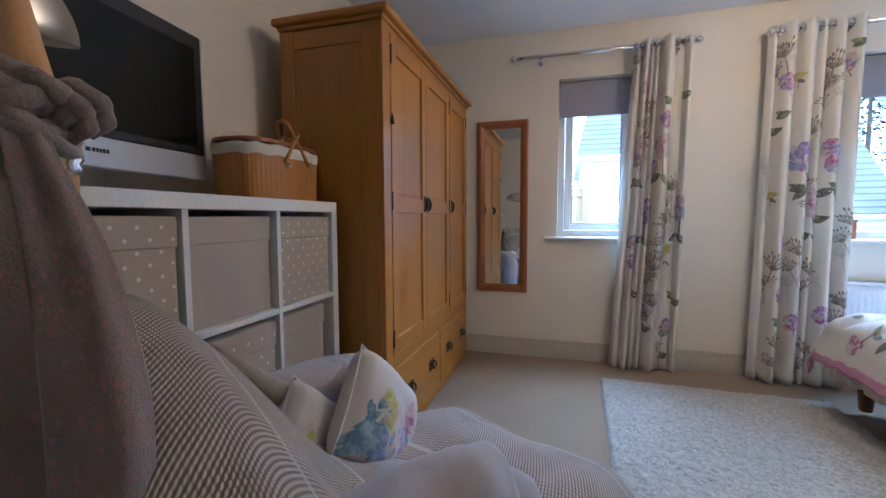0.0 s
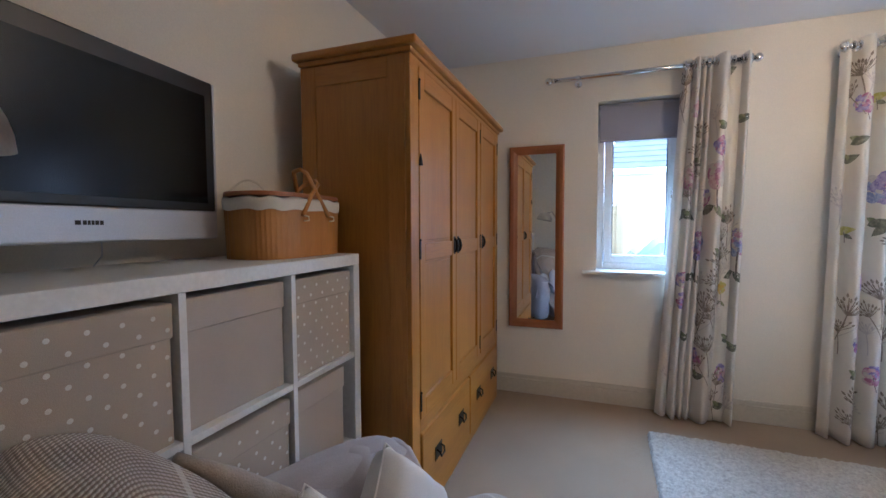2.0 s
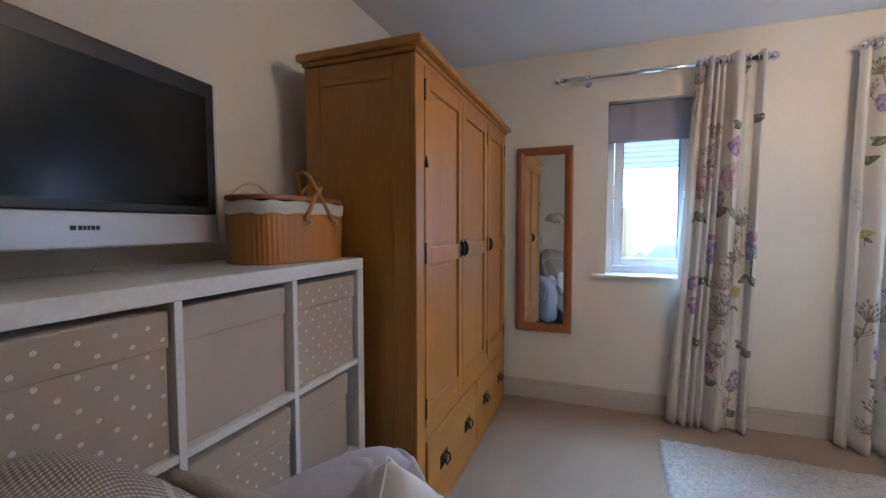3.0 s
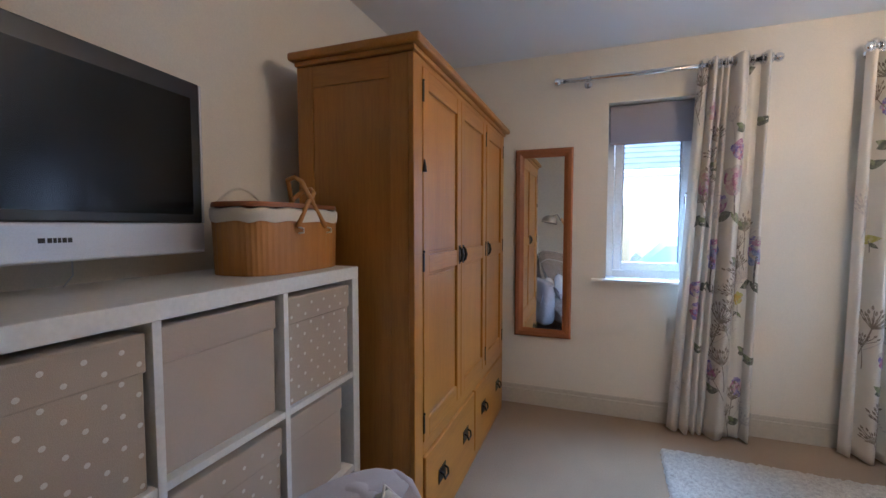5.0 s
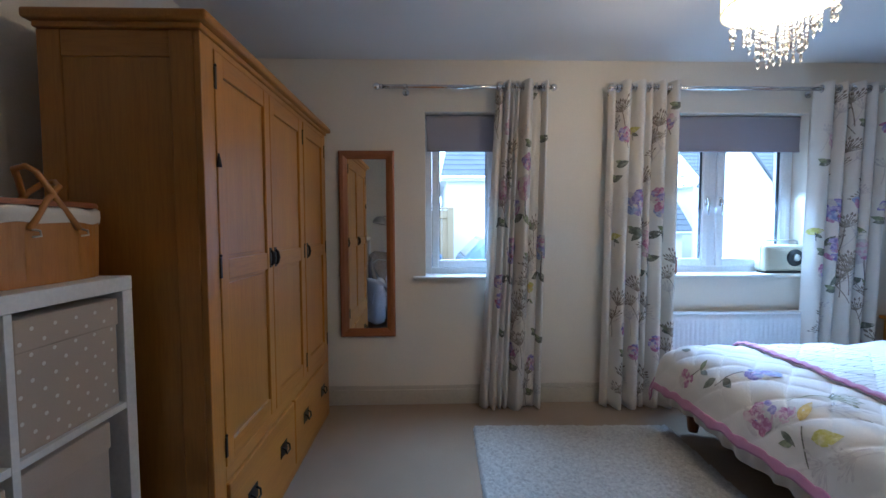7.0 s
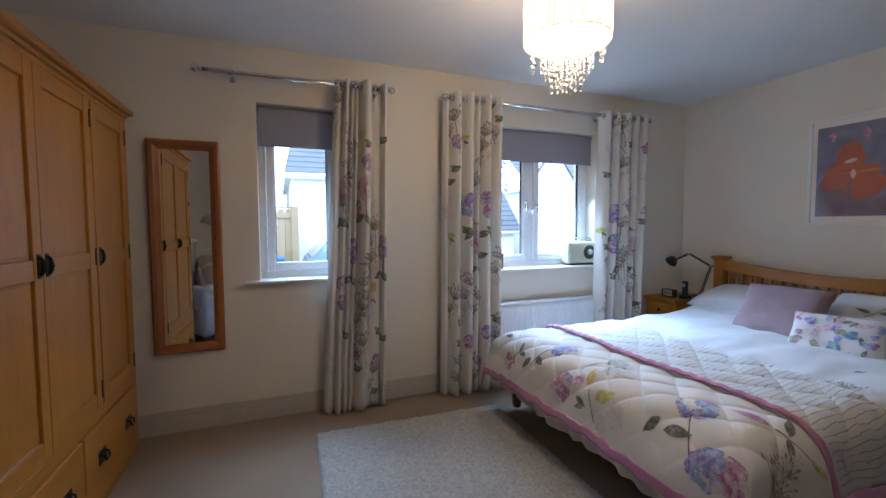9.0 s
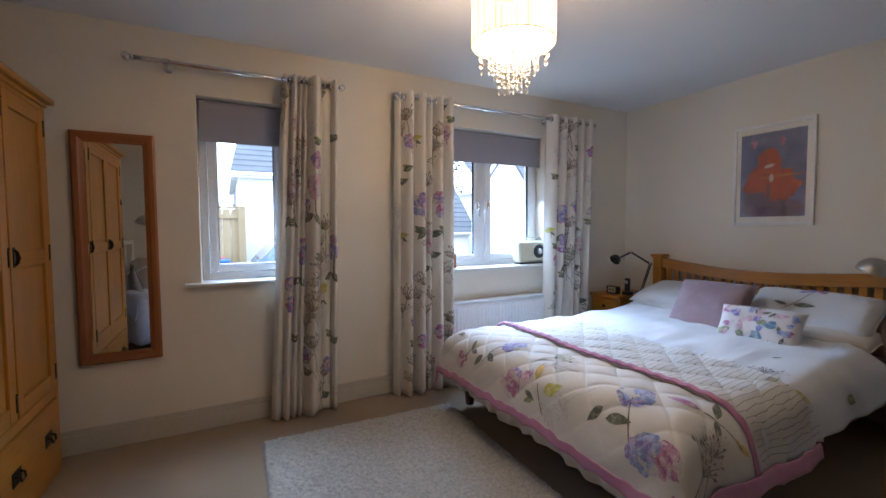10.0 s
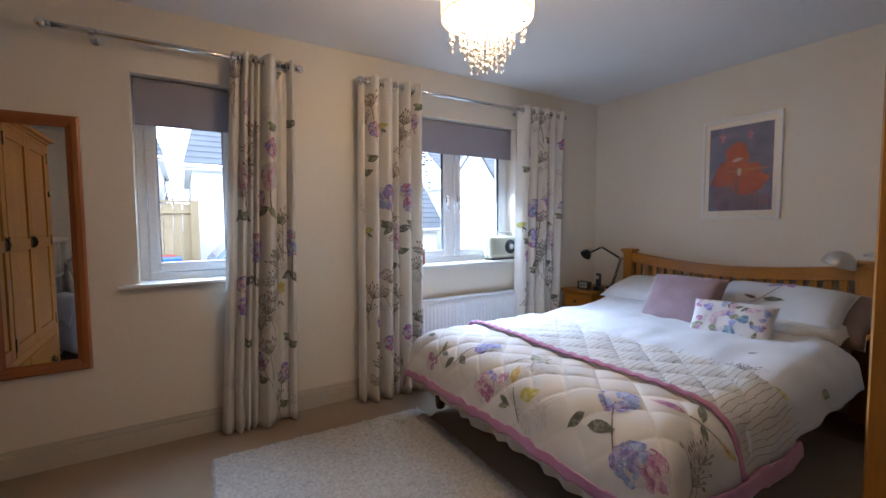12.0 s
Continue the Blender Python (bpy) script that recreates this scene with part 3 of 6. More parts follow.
def curtain(xt0, xt1, xb0, xb1, folds, seed, blooms, label):
    """An eyelet curtain drawn aside: rounded folds of uneven width (width, depth) that loosen towards the hem, with a flower print and rings."""
    w = thing("curtain", ((xt0 + xt1) / 2, 3.132, 0.012), label, "curtain", "floral curtains")
    H, rnd = 2.205, random.Random(seed)
    total = sum(f[0] for f in folds)
    starts = [sum(f[0] for f in folds[:k]) / total for k in range(len(folds))]

    def S(u, v):
        """u: 0 to 1 across, v: 0 at the hem to 1 at the top."""
        u, v = min(max(u, 0.0), 1.0), min(max(v, 0.0), 1.0)
        k = max(i for i, c in enumerate(starts) if c <= u)
        share = folds[k][0] / total
        ph, low = (u - starts[k]) / share, 1 - v
        xa, xb = xt0 + (xt1 - xt0) * u, xb0 + (xb1 - xb0) * u
        x = xa * v + xb * low
        span = (xt1 - xt0) * share
        deep = min(0.044, 0.012 + 0.48 * span) * folds[k][1] * (1 + 0.22 * low * noise.noise(Vector((k * 3.1, v * 1.6, seed))))
        x -= 0.085 * span * math.sin(2 * math.pi * ph)
        x += 0.010 * low * noise.noise(Vector((u * 4, v * 2.2, seed + 7)))
        y = 3.168 - deep * (1 - math.cos(2 * math.pi * ph)) + 0.010 * low * noise.noise(Vector((u * 6, v * 2.5, seed)))
        y += 0.0022 * noise.noise(Vector((u * 30, v * 5, seed + 2)))
        return Vector((x, y, 0.012 + H * v + 0.006 * math.sin(ph * 6.28 + k) * low ** 6))
    part("cloth", thicken(sheet(bmesh.new(), S, len(folds) * 22, 44), 0.0015), "curtain", w, "ivory cotton cloth", True)
    run = [S(i / 160, 0.6) for i in range(161)]
    wide = sum((b - a).length for a, b in zip(run, run[1:]))
    pr = Print(lambda a, b: S(a / wide, b / H), 0.0028)

    def spot(x, z):
        """The place on the cloth whose foremost face shows at x and z."""
        v = (z - 0.012) / H
        near = [u for u in (i / 240 for i in range(241)) if abs(S(u, v).x - x) < 0.010] or [min((i / 240 for i in range(241)), key=lambda u: abs(S(u, v).x - x))]
        return min(near, key=lambda u: S(u, v).y) * wide, z - 0.012

    def bloom(kind, a, b):
        t = math.pi / 2 + rnd.uniform(-0.3, 0.3)
        if kind == "violet":
            pr.rose(a, b, 0.088, t, ("violet", "blue", "violet", "plum"), rnd)
        elif kind == "rose":
            pr.rose(a, b, 0.092, t, ("rose", "plum", "rose", "pale"), rnd)
            pr.sprig(a + 0.05, b + 0.05, 0.05, t - 0.4, "pale", rnd, 7)
        elif kind == "plum":
            pr.rose(a, b, 0.058, t, ("plum", "rose", "violet"), rnd, False)
            pr.stem(a, b, 0.09, -1.5, 0.3, 0.0022, "ink")
        elif kind == "leaf":
            pr.leaf(a - 0.04, b - 0.015, 0.088, 0.046, 0.35, "leaf")
            pr.leaf(a, b, 0.055, 0.030, 2.6, "sage")
        elif kind == "lime":
            pr.leaf(a - 0.055, b, 0.11, 0.050, 0.15, "lime")
            pr.leaf(a, b - 0.01, 0.05, 0.022, -0.6, "leaf")
            pr.stem(a, b, 0.06, -1.3, -0.3, 0.002, "ink")
        elif kind == "ochre":
            pr.rose(a, b, 0.040, t, ("ochre", "lime", "ochre"), rnd)
        elif kind == "sprig":
            pr.sprig(a, b, 0.10, t, "seed", rnd, 13)
            pr.sprig(a - 0.04, b - 0.10, 0.08, t + 0.4, "seed", rnd, 10)
            pr.sprig(a + 0.05, b - 0.05, 0.07, t - 0.5, "pale", rnd, 9)
        else:
            pr.sprig(a, b, 0.07, t, "pale", rnd, 9)
    for kind, x, z in blooms:
        bloom(kind, *spot(x, z))
    for i in range(24):
        a, b = rnd.uniform(0.05, 0.95) * wide, 0.08 + (i + rnd.random()) * 0.086
        bloom(("faint", "sprig", "faint", "plum", "sprig", "leaf")[i % 6], a, b)
    pr.done(w)
    for k in range(len(folds)):
        for side in (0.25, 0.75):
            p = S(starts[k] + side * folds[k][0] / total, (2.177 - 0.012) / H)
            bm, rings = bmesh.new(), []
            for i in range(14):
                a = 2 * math.pi * i / 14
                c = Vector((p.x, 3.132 + 0.024 * math.cos(a), 2.177 + 0.024 * math.sin(a)))
                d = Vector((0, math.cos(a), math.sin(a)))
                rings.append([bm.verts.new(c + 0.0045 * (math.cos(q * math.pi / 3) * d + math.sin(q * math.pi / 3) * Vector((1, 0, 0)))) for q in range(6)])
            skin(bm, rings + [rings[0]], cap=False)
            part("eyelet", bm, "chrome", w, "chrome eyelet ring", True)
    return w


curtain(0.475, 0.825, 0.36, 0.79, ((0.7, 0.45), (0.55, 1), (0.38, 0.8), (0.38, 0.8), (1.15, 1.05), (0.7, 0.12), (0.55, 1)), 11,
        (("leaf", 0.69, 1.80), ("leaf", 0.78, 1.84), ("plum", 0.68, 1.68), ("rose", 0.66, 1.52), ("rose", 0.53, 1.50), ("leaf", 0.53, 1.28), ("leaf", 0.71, 1.26),
         ("violet", 0.57, 1.10), ("violet", 0.78, 1.12), ("sprig", 0.69, 0.97), ("ochre", 0.70, 0.84), ("plum", 0.51, 0.76), ("sprig", 0.60, 0.70), ("leaf", 0.51, 0.53),
         ("leaf", 0.76, 0.49), ("leaf", 0.58, 0.30), ("plum", 0.73, 0.32), ("leaf", 0.72, 0.11)), "ivory curtain with purple flowers beside the narrow window")
curtain(1.235, 1.71, 1.20, 1.70, ((0.5, 0.6), (1, 1), (1, 1), (0.5, 0.7), (0.9, 1), (0.9, 1)), 23,
        (("plum", 1.31, 1.86), ("lime", 1.38, 1.89), ("leaf", 1.30, 1.67), ("violet", 1.40, 1.41), ("leaf", 1.39, 1.23), ("lime", 1.27, 1.18), ("faint", 1.25, 1.35),
         ("violet", 1.60, 1.39), ("leaf", 1.59, 1.23), ("sprig", 1.54, 1.92), ("sprig", 1.41, 0.82), ("rose", 1.49, 1.14), ("plum", 1.35, 0.57), ("leaf", 1.34, 0.40),
         ("sprig", 1.50, 0.70), ("plum", 1.55, 0.46), ("leaf", 1.65, 2.05), ("sprig", 1.50, 0.20)), "ivory curtain with purple flowers between the windows")
curtain(2.645, 3.15, 2.59, 3.10, ((1, 0.9), (0.7, 0.8), (0.9, 1), (0.7, 0.8), (0.6, 1)), 35,
        (("leaf", 2.68, 1.68), ("violet", 2.78, 1.36), ("plum", 2.74, 1.83), ("sprig", 2.87, 2.08), ("violet", 2.95, 1.42), ("lime", 2.64, 1.21), ("leaf", 3.09, 1.29),
         ("violet", 2.80, 1.10), ("sprig", 2.86, 0.94), ("leaf", 2.79, 0.82), ("sprig", 2.73, 0.63), ("leaf", 2.94, 1.94), ("rose", 2.98, 1.08)), "ivory curtain with purple flowers near the bedside table")


# ---- radiator ----
def radiator():
    w = thing("radiator", (2.11, 3.2, 0.12), "white panel radiator with upright ribs under the window", "radiator")

    def P(a, b):
        x = 1.56 + a * 1.10
        return Vector((x, 3.158 - 0.005 * abs(math.sin(a * math.pi * 33)) ** 0.6 * (1 if 0.04 < b < 0.96 else 0), 0.12 + b * 0.52))
    part("front_panel", thicken(sheet(bmesh.new(), P, 198, 12), 0.004), "upvc", w, "", True)
    part("body", B(1.56, 2.66, 3.17, 3.235, 0.13, 0.63, 0.01), "upvc", w)
    bm = B(1.555, 2.665, 3.152, 3.24, 0.641, 0.652, 0.003)
    for i in range(44):
        box(bm, 1.575 + i * 0.0245, 1.590 + i * 0.0245, 3.165, 3.23, 0.652, 0.6535)
    part("top_grille", bm, "upvc", w)
    for x in (1.54, 2.68):
        part("valve", turned(bmesh.new(), (x, 3.2, 0.0), (0, 0, 1), [(0, 0.008), (0.11, 0.008), (0.112, 0.016), (0.17, 0.016), (0.175, 0.01)], 12), "upvc", w)


radiator()


# ---- wardrobe ----
def panel_door(root, name, x, y0, y1, z0, z1, rail, knob_y, hinge_y):
    """A framed door with an upper and a lower sunk panel, facing +x at x."""
    s, rails = 0.055, ((z0, z0 + 0.07), (rail - 0.035, rail + 0.035), (z1 - 0.07, z1))
    door = part(name, B(x - 0.022, x - 0.0185, y0 + 0.001, y1 - 0.001, z0 + 0.001, z1 - 0.001), "oak", root, "oak door with two sunk panels")
    for a, b in ((y0, y0 + s), (y1 - s, y1)):
        part("stile", B(x - 0.018, x, a, b, z0, z1, 0.003), "oak", door)
    for a, b in rails:
        part("rail", B(x - 0.018, x - 0.001, y0 + s, y1 - s, a, b, 0.003), "oak_y", door)
    for a, b in zip(rails, rails[1:]):
        bm = B(x - 0.0182, x - 0.012, y0 + s - 0.002, y1 - s + 0.002, a[1] - 0.002, b[0] + 0.002)
        box(bm, x - 0.0119, x - 0.008, y0 + s + 0.012, y1 - s - 0.012, a[1] + 0.012, b[0] - 0.012, 0.003)
        part("panel", bm, "oak", door)
    bm = B(x, x + 0.003, knob_y - 0.011, knob_y + 0.011, rail - 0.03, rail + 0.055, 0.001)
    tube(bm, [(x + 0.002, knob_y, rail + 0.045), (x + 0.011, knob_y, rail + 0.035), (x + 0.015, knob_y, rail + 0.01), (x + 0.011, knob_y, rail - 0.012), (x + 0.004, knob_y, rail - 0.02)], [0.005, 0.006, 0.008, 0.006, 0.005], 8)
    part("handle", bm, "iron", door, "dark iron pull handle")
    for z in (z0 + 0.07, rail + 0.01, z1 - 0.09):
        bm = B(x - 0.002, x + 0.004, hinge_y - 0.006, hinge_y + 0.006, z - 0.035, z + 0.035, 0.002)
        ball(bm, (x + 0.002, hinge_y, z + 0.04), 0.005, 8)
        part("hinge", bm, "iron", door, "dark iron hinge")
    return door


def wardrobe():
    w = thing("wardrobe", (-0.9, 2.385, 0), "oak three-door wardrobe with two drawers beneath", "wardrobe")
    x0, x1, y0, y1 = -1.145, -0.682, 1.645, 3.125
    bm = B(x0, x1, y0 + 0.006, y1 - 0.006, 0.0, 1.855)
    part("carcass", bm, "oak", w)
    for y, s in ((y0, 1), (y1, -1)):
        for a, b in ((x0, x0 + 0.07), (x1 - 0.072, x1 + 0.0)):
            part("side_stile", B(a, b, min(y, y + 0.012 * s), max(y, y + 0.012 * s), 0.0, 1.855, 0.003), "oak", w)
        for a, b in ((0.06, 0.15), (1.775, 1.854)):
            part("side_rail", B(x0 + 0.07, x1 - 0.072, min(y + 0.001 * s, y + 0.012 * s), max(y + 0.001 * s, y + 0.012 * s), a, b, 0.003), "oak_x", w)
    part("top_board", B(x0 - 0.002, x1 + 0.03, y0 - 0.012, y1 + 0.012, 1.856, 1.874, 0.004), "oak_y", w)
    part("cornice", B(-1.165, -0.626, 1.613, 3.156, 1.8745, 1.905, 0.009, 3), "oak_y", w, "projecting oak cornice")
    for a, b in ((1.645, 1.722), (3.085, 3.125)):
        part("front_stile", B(x1 + 0.0005, x1 + 0.021, a, b, 0.0, 1.855, 0.003), "oak", w)
    for a, b in ((0.0, 0.055), (0.392, 0.445), (1.832, 1.855)):
        part("front_rail", B(x1 + 0.0005, x1 + 0.020, 1.722, 3.085, a, b, 0.003), "oak_y", w)
    xf = x1 + 0.024
    panel_door(w, "door", xf, 1.724, 2.176, 0.448, 1.829, 1.115, 2.150, 1.722)
    panel_door(w, "door", xf, 2.180, 2.632, 0.448, 1.829, 1.115, 2.206, 2.634)
    part("front_stile", B(x1 + 0.0005, x1 + 0.021, 2.636, 2.652, 0.446, 1.831, 0.002), "oak", w)
    panel_door(w, "door", xf, 2.656, 3.083, 0.448, 1.829, 1.115, 2.686, 3.085)
    for a, b, hs in ((1.724, 2.40, (1.90, 2.235)), (2.41, 3.083, (2.58, 2.93))):
        bm = B(xf - 0.02, xf + 0.006, a, b, 0.058, 0.388, 0.006)
        d = part("drawer", bm, "oak_y", w, "deep oak drawer front")
        for y in hs:
            bm = B(xf + 0.006, xf + 0.009, y - 0.042, y + 0.042, 0.204, 0.266, 0.002)
            part("back_plate", bm, "iron", d, "dark iron plate")
            bm = tube(bmesh.new(), [(xf + 0.009, y - 0.026, 0.25), (xf + 0.024, y - 0.026, 0.243), (xf + 0.028, y - 0.02, 0.222), (xf + 0.028, y + 0.02, 0.222), (xf + 0.024, y + 0.026, 0.243), (xf + 0.009, y + 0.026, 0.25)], 0.0042, 8)
            part("handle", bm, "iron", d, "dark iron drop handle", True)
    ball_bm = turned(bmesh.new(), (xf + 0.003, 1.727, 1.455), (0, 0, 1), [(0, 0.009), (0.02, 0.007), (0.04, 0.003), (0.045, 0.002)], 10)
    part("key_tassel", ball_bm, "iron", w, "small dark tassel", True)


wardrobe()


# ---- wall mirror ----
def wall_mirror():
    x0, x1, z0, z1, y = -0.60, -0.218, 0.49, 1.781, WY1
    w = thing("wall_mirror", ((x0 + x1) / 2, y, z0), "tall wall mirror in a stained pine frame", "mirror")
    f = 0.058

    def side(p, q, inner_p, inner_q, mat):
        bm = bmesh.new()
        prof = ((0.0, 0.002), (0.0, 0.020), (0.18, 0.026), (0.55, 0.024), (0.75, 0.016), (1.0, 0.010), (1.0, 0.002))
        ra = [bm.verts.new((p[0] + (inner_p[0] - p[0]) * k, y - d, p[1] + (inner_p[1] - p[1]) * k)) for k, d in prof]
        rb = [bm.verts.new((q[0] + (inner_q[0] - q[0]) * k, y - d, q[1] + (inner_q[1] - q[1]) * k)) for k, d in prof]
        skin(bm, [ra, rb])
        bmesh.ops.recalc_face_normals(bm, faces=bm.faces)
        part("frame_side", bm, mat, w)
    a, b, c, d = (x0, z0), (x1, z0), (x1, z1), (x0, z1)
    ai, bi, ci, di = (x0 + f, z0 + f), (x1 - f, z0 + f), (x1 - f, z1 - f), (x0 + f, z1 - f)
    side(a, b, ai, bi, "pine_x")
    side(b, c, bi, ci, "pine")
    side(c, d, ci, di, "pine_x")
    side(d, a, di, ai, "pine")
    part("glass", B(x0 + f - 0.006, x1 - f + 0.006, y - 0.009, y - 0.004, z0 + f - 0.006, z1 - f + 0.006), "mirror", w, "mirror glass")


wall_mirror()


# ---- cube shelf with cloth boxes ----
KX0, KX1, KY1 = -1.236, -0.837, 1.566
DIV = (1.207, 0.858, 0.509)
LEV = (0.752, 0.425)


def cube_shelf():
    w = thing("cube_shelf", (-1.03, 0.83, 0), "white cube shelf unit with cloth storage boxes", "shelf unit")
    y0 = 0.12
    part("top", B(KX0, KX1, y0, KY1, 1.080, 1.120, 0.0025), "white_board", w)
    part("base", B(KX0, KX1, y0, KY1, 0.0, 0.040, 0.0025), "white_board", w)
    for a, b in ((KY1 - 0.038, KY1), (y0, y0 + 0.038)):
        part("side", B(KX0, KX1 - 0.0005, a, b, 0.0405, 1.0795, 0.002), "white_board", w)
    for y in DIV:
        part("divider", B(KX0 + 0.004, KX1 - 0.002, y - 0.009, y + 0.009, 0.0405, 1.0795, 0.001), "white_board", w)
    cols = [KY1 - 0.038] + [v for d in DIV for v in (d + 0.0092, d - 0.0092)] + [y0 + 0.038]
    for i in range(0, 8, 2):
        for z in LEV:
            part("shelf", B(KX0 + 0.004, KX1 - 0.003, cols[i + 1], cols[i], z - 0.009, z + 0.009, 0.001), "white_board", w)
    part("back", B(KX0 + 0.001, KX0 + 0.0035, y0 + 0.038, KY1 - 0.038, 0.041, 1.079), "white_board", w)
    return cols


def storage_box(y0, y1, z0, z1, dotted, tilt=0.0, set_back=0.012):
    """A cloth-covered box with a lid; dotted boxes carry rows of printed dots."""
    kind = "beige cloth storage box with white polka dots and lid" if dotted else "plain taupe cloth storage box with a lid"
    w = thing("storage_box", (KX1 - 0.19, (y0 + y1) / 2, z0), kind, "storage box", "boxes in the cube shelf")
    c = "box_dots" if dotted else "box_plain"
    x1 = KX1 - set_back
    zl = z1 - 0.075
    part("body", B(x1 - 0.35, x1 - 0.004, y0 + 0.006, y1 - 0.006, z0, zl + 0.01, 0.004), c, w)
    lid = B(x1 - 0.352, x1, y0 + 0.003, y1 - 0.003, zl, z1, 0.004)
    bmesh.ops.rotate(lid, cent=(x1 - 0.17, (y0 + y1) / 2, zl), matrix=Matrix.Rotation(tilt, 3, "X"), verts=lid.verts)
    part("lid", lid, c, w)
    if dotted:
        bm = bmesh.new()
        step, r = 0.058, 0.0050
        rows = int((z1 - z0) / (step * 0.5))
        for k in range(rows):
            z = z0 + 0.014 + k * step * 0.5
            y = y0 + 0.016 + (step / 2 if k % 2 else 0)
            while y < y1 - 0.012:
                front = x1 + 0.0006 if z > zl else x1 - 0.0034
                if abs(z - zl) > 0.006 and z < z1 - 0.006:
                    zz = z + (y - (y0 + y1) / 2) * tilt * (1 if z > zl else 0)
                    c0 = bm.verts.new((front + 0.0004, y, zz))
                    rim = [bm.verts.new((front, y + r * math.cos(a * math.pi / 5), zz + r * math.sin(a * math.pi / 5))) for a in range(10)]
                    for i in range(10):
                        bm.faces.new((c0, rim[i], rim[(i + 1) % 10]))
                y += step
        tagged(part("dot_print", bm, "dots", w, "white printed dots"), kind="stuff")


COLS = cube_shelf()
rows_z = ((LEV[0] + 0.0095, 1.079), (LEV[1] + 0.0095, LEV[0] - 0.0095), (0.0405, LEV[1] - 0.0095))
pattern = ((1, 0, 1, 0), (0, 1, 0, 1), (1, 0, 1, 0))
for r, (za, zb) in enumerate(rows_z):
    for c in range(4):
        top = zb - (0.017 if r == 0 else 0.022)
        storage_box(COLS[2 * c + 1] + 0.004, COLS[2 * c] - (0.004 if (r, c) != (1, 0) else 0.035), za, top, pattern[r][c], 0.01 * ((r + c) % 2) - 0.004, 0.010 + 0.012 * ((r * 3 + c) % 2))


# ---- rug ----
def rug():
    turn = Matrix.Rotation(radians(-1.5), 3, "Z")
    rnd = random.Random(5)

    def P(a, b):
        e = min(a, 1 - a, b, 1 - b)
        h = 0.024 * min(1.0, e / 0.006) + (rnd.uniform(-0.006, 0.006) if e > 0 else 0)
        p = turn @ Vector((a * 1.20 + rnd.uniform(-0.004, 0.004), -b * 1.72 + rnd.uniform(-0.004, 0.004), 0))
        return Vector((0.289 + p.x, 2.868 + p.y, 0.002 + max(h, 0.0)))
    bm = sheet(bmesh.new(), P, 130, 186)
    solo("rug", bm, "rug", "cream shaggy rug on the carpet beside the bed", "rug", loc=(0.289, 2.868, 0), smooth=True)


rug()


# ---- bed ----
BX, BN, BF, BT, LAP = 1.575, 1.28, 2.66, 0.545, 0.375


def lap(q):
    """How far out and how far down a cloth goes q metres past the edge of the bed."""
    if q <= 0:
        return 0.0, 0.0
    r, top = 0.16, 1.36
    if q < r * top:
        return r * math.sin(q / r), r * (1 - math.cos(q / r))
    k = q - r * top
    return r * math.sin(top) + k * math.cos(top), r * (1 - math.cos(top)) + k * math.sin(top)


def cover(u, v, lift=0.0, puff=0.0, seed=0.0):
    """A place on the bedclothes. u: metres from the hem at the foot, v: metres from the near hem."""
    wide = BF - BN + 2 * LAP
    ox, dx = lap(LAP - u)
    on, dn = lap(LAP - v)
    of, df = lap(v - (wide - LAP))
    x = BX + max(u - LAP, 0) - ox
    y = BN + min(max(v - LAP, 0), wide - 2 * LAP) - on + of
    d = (dx ** 2.2 + max(dn, df) ** 2.2) ** (1 / 2.2)
    soft = 0.018 * noise.noise(Vector((u * 1.7, v * 1.7, seed))) + 0.008 * noise.noise(Vector((u * 5, v * 5, seed + 3)))
    crown = 0.012 * math.sin(math.pi * min(max((v - LAP) / (wide - 2 * LAP), 0), 1))
    z = BT + crown - d + soft + lift
    if puff:
        a, b = (u + v) / 0.098, (u - v) / 0.098
        z += puff * (abs(math.sin(a * math.pi / 2)) * abs(math.sin(b * math.pi / 2))) ** 0.34 - puff
    wave = 0.020 * noise.noise(Vector((u * 6, v * 6, seed + 9))) * min(1.0, d / 0.15)
    return Vector((x - wave * (dx > 0), y - wave * (dn > 0) + wave * (df > 0), z))


WIDE = BF - BN + 2 * LAP


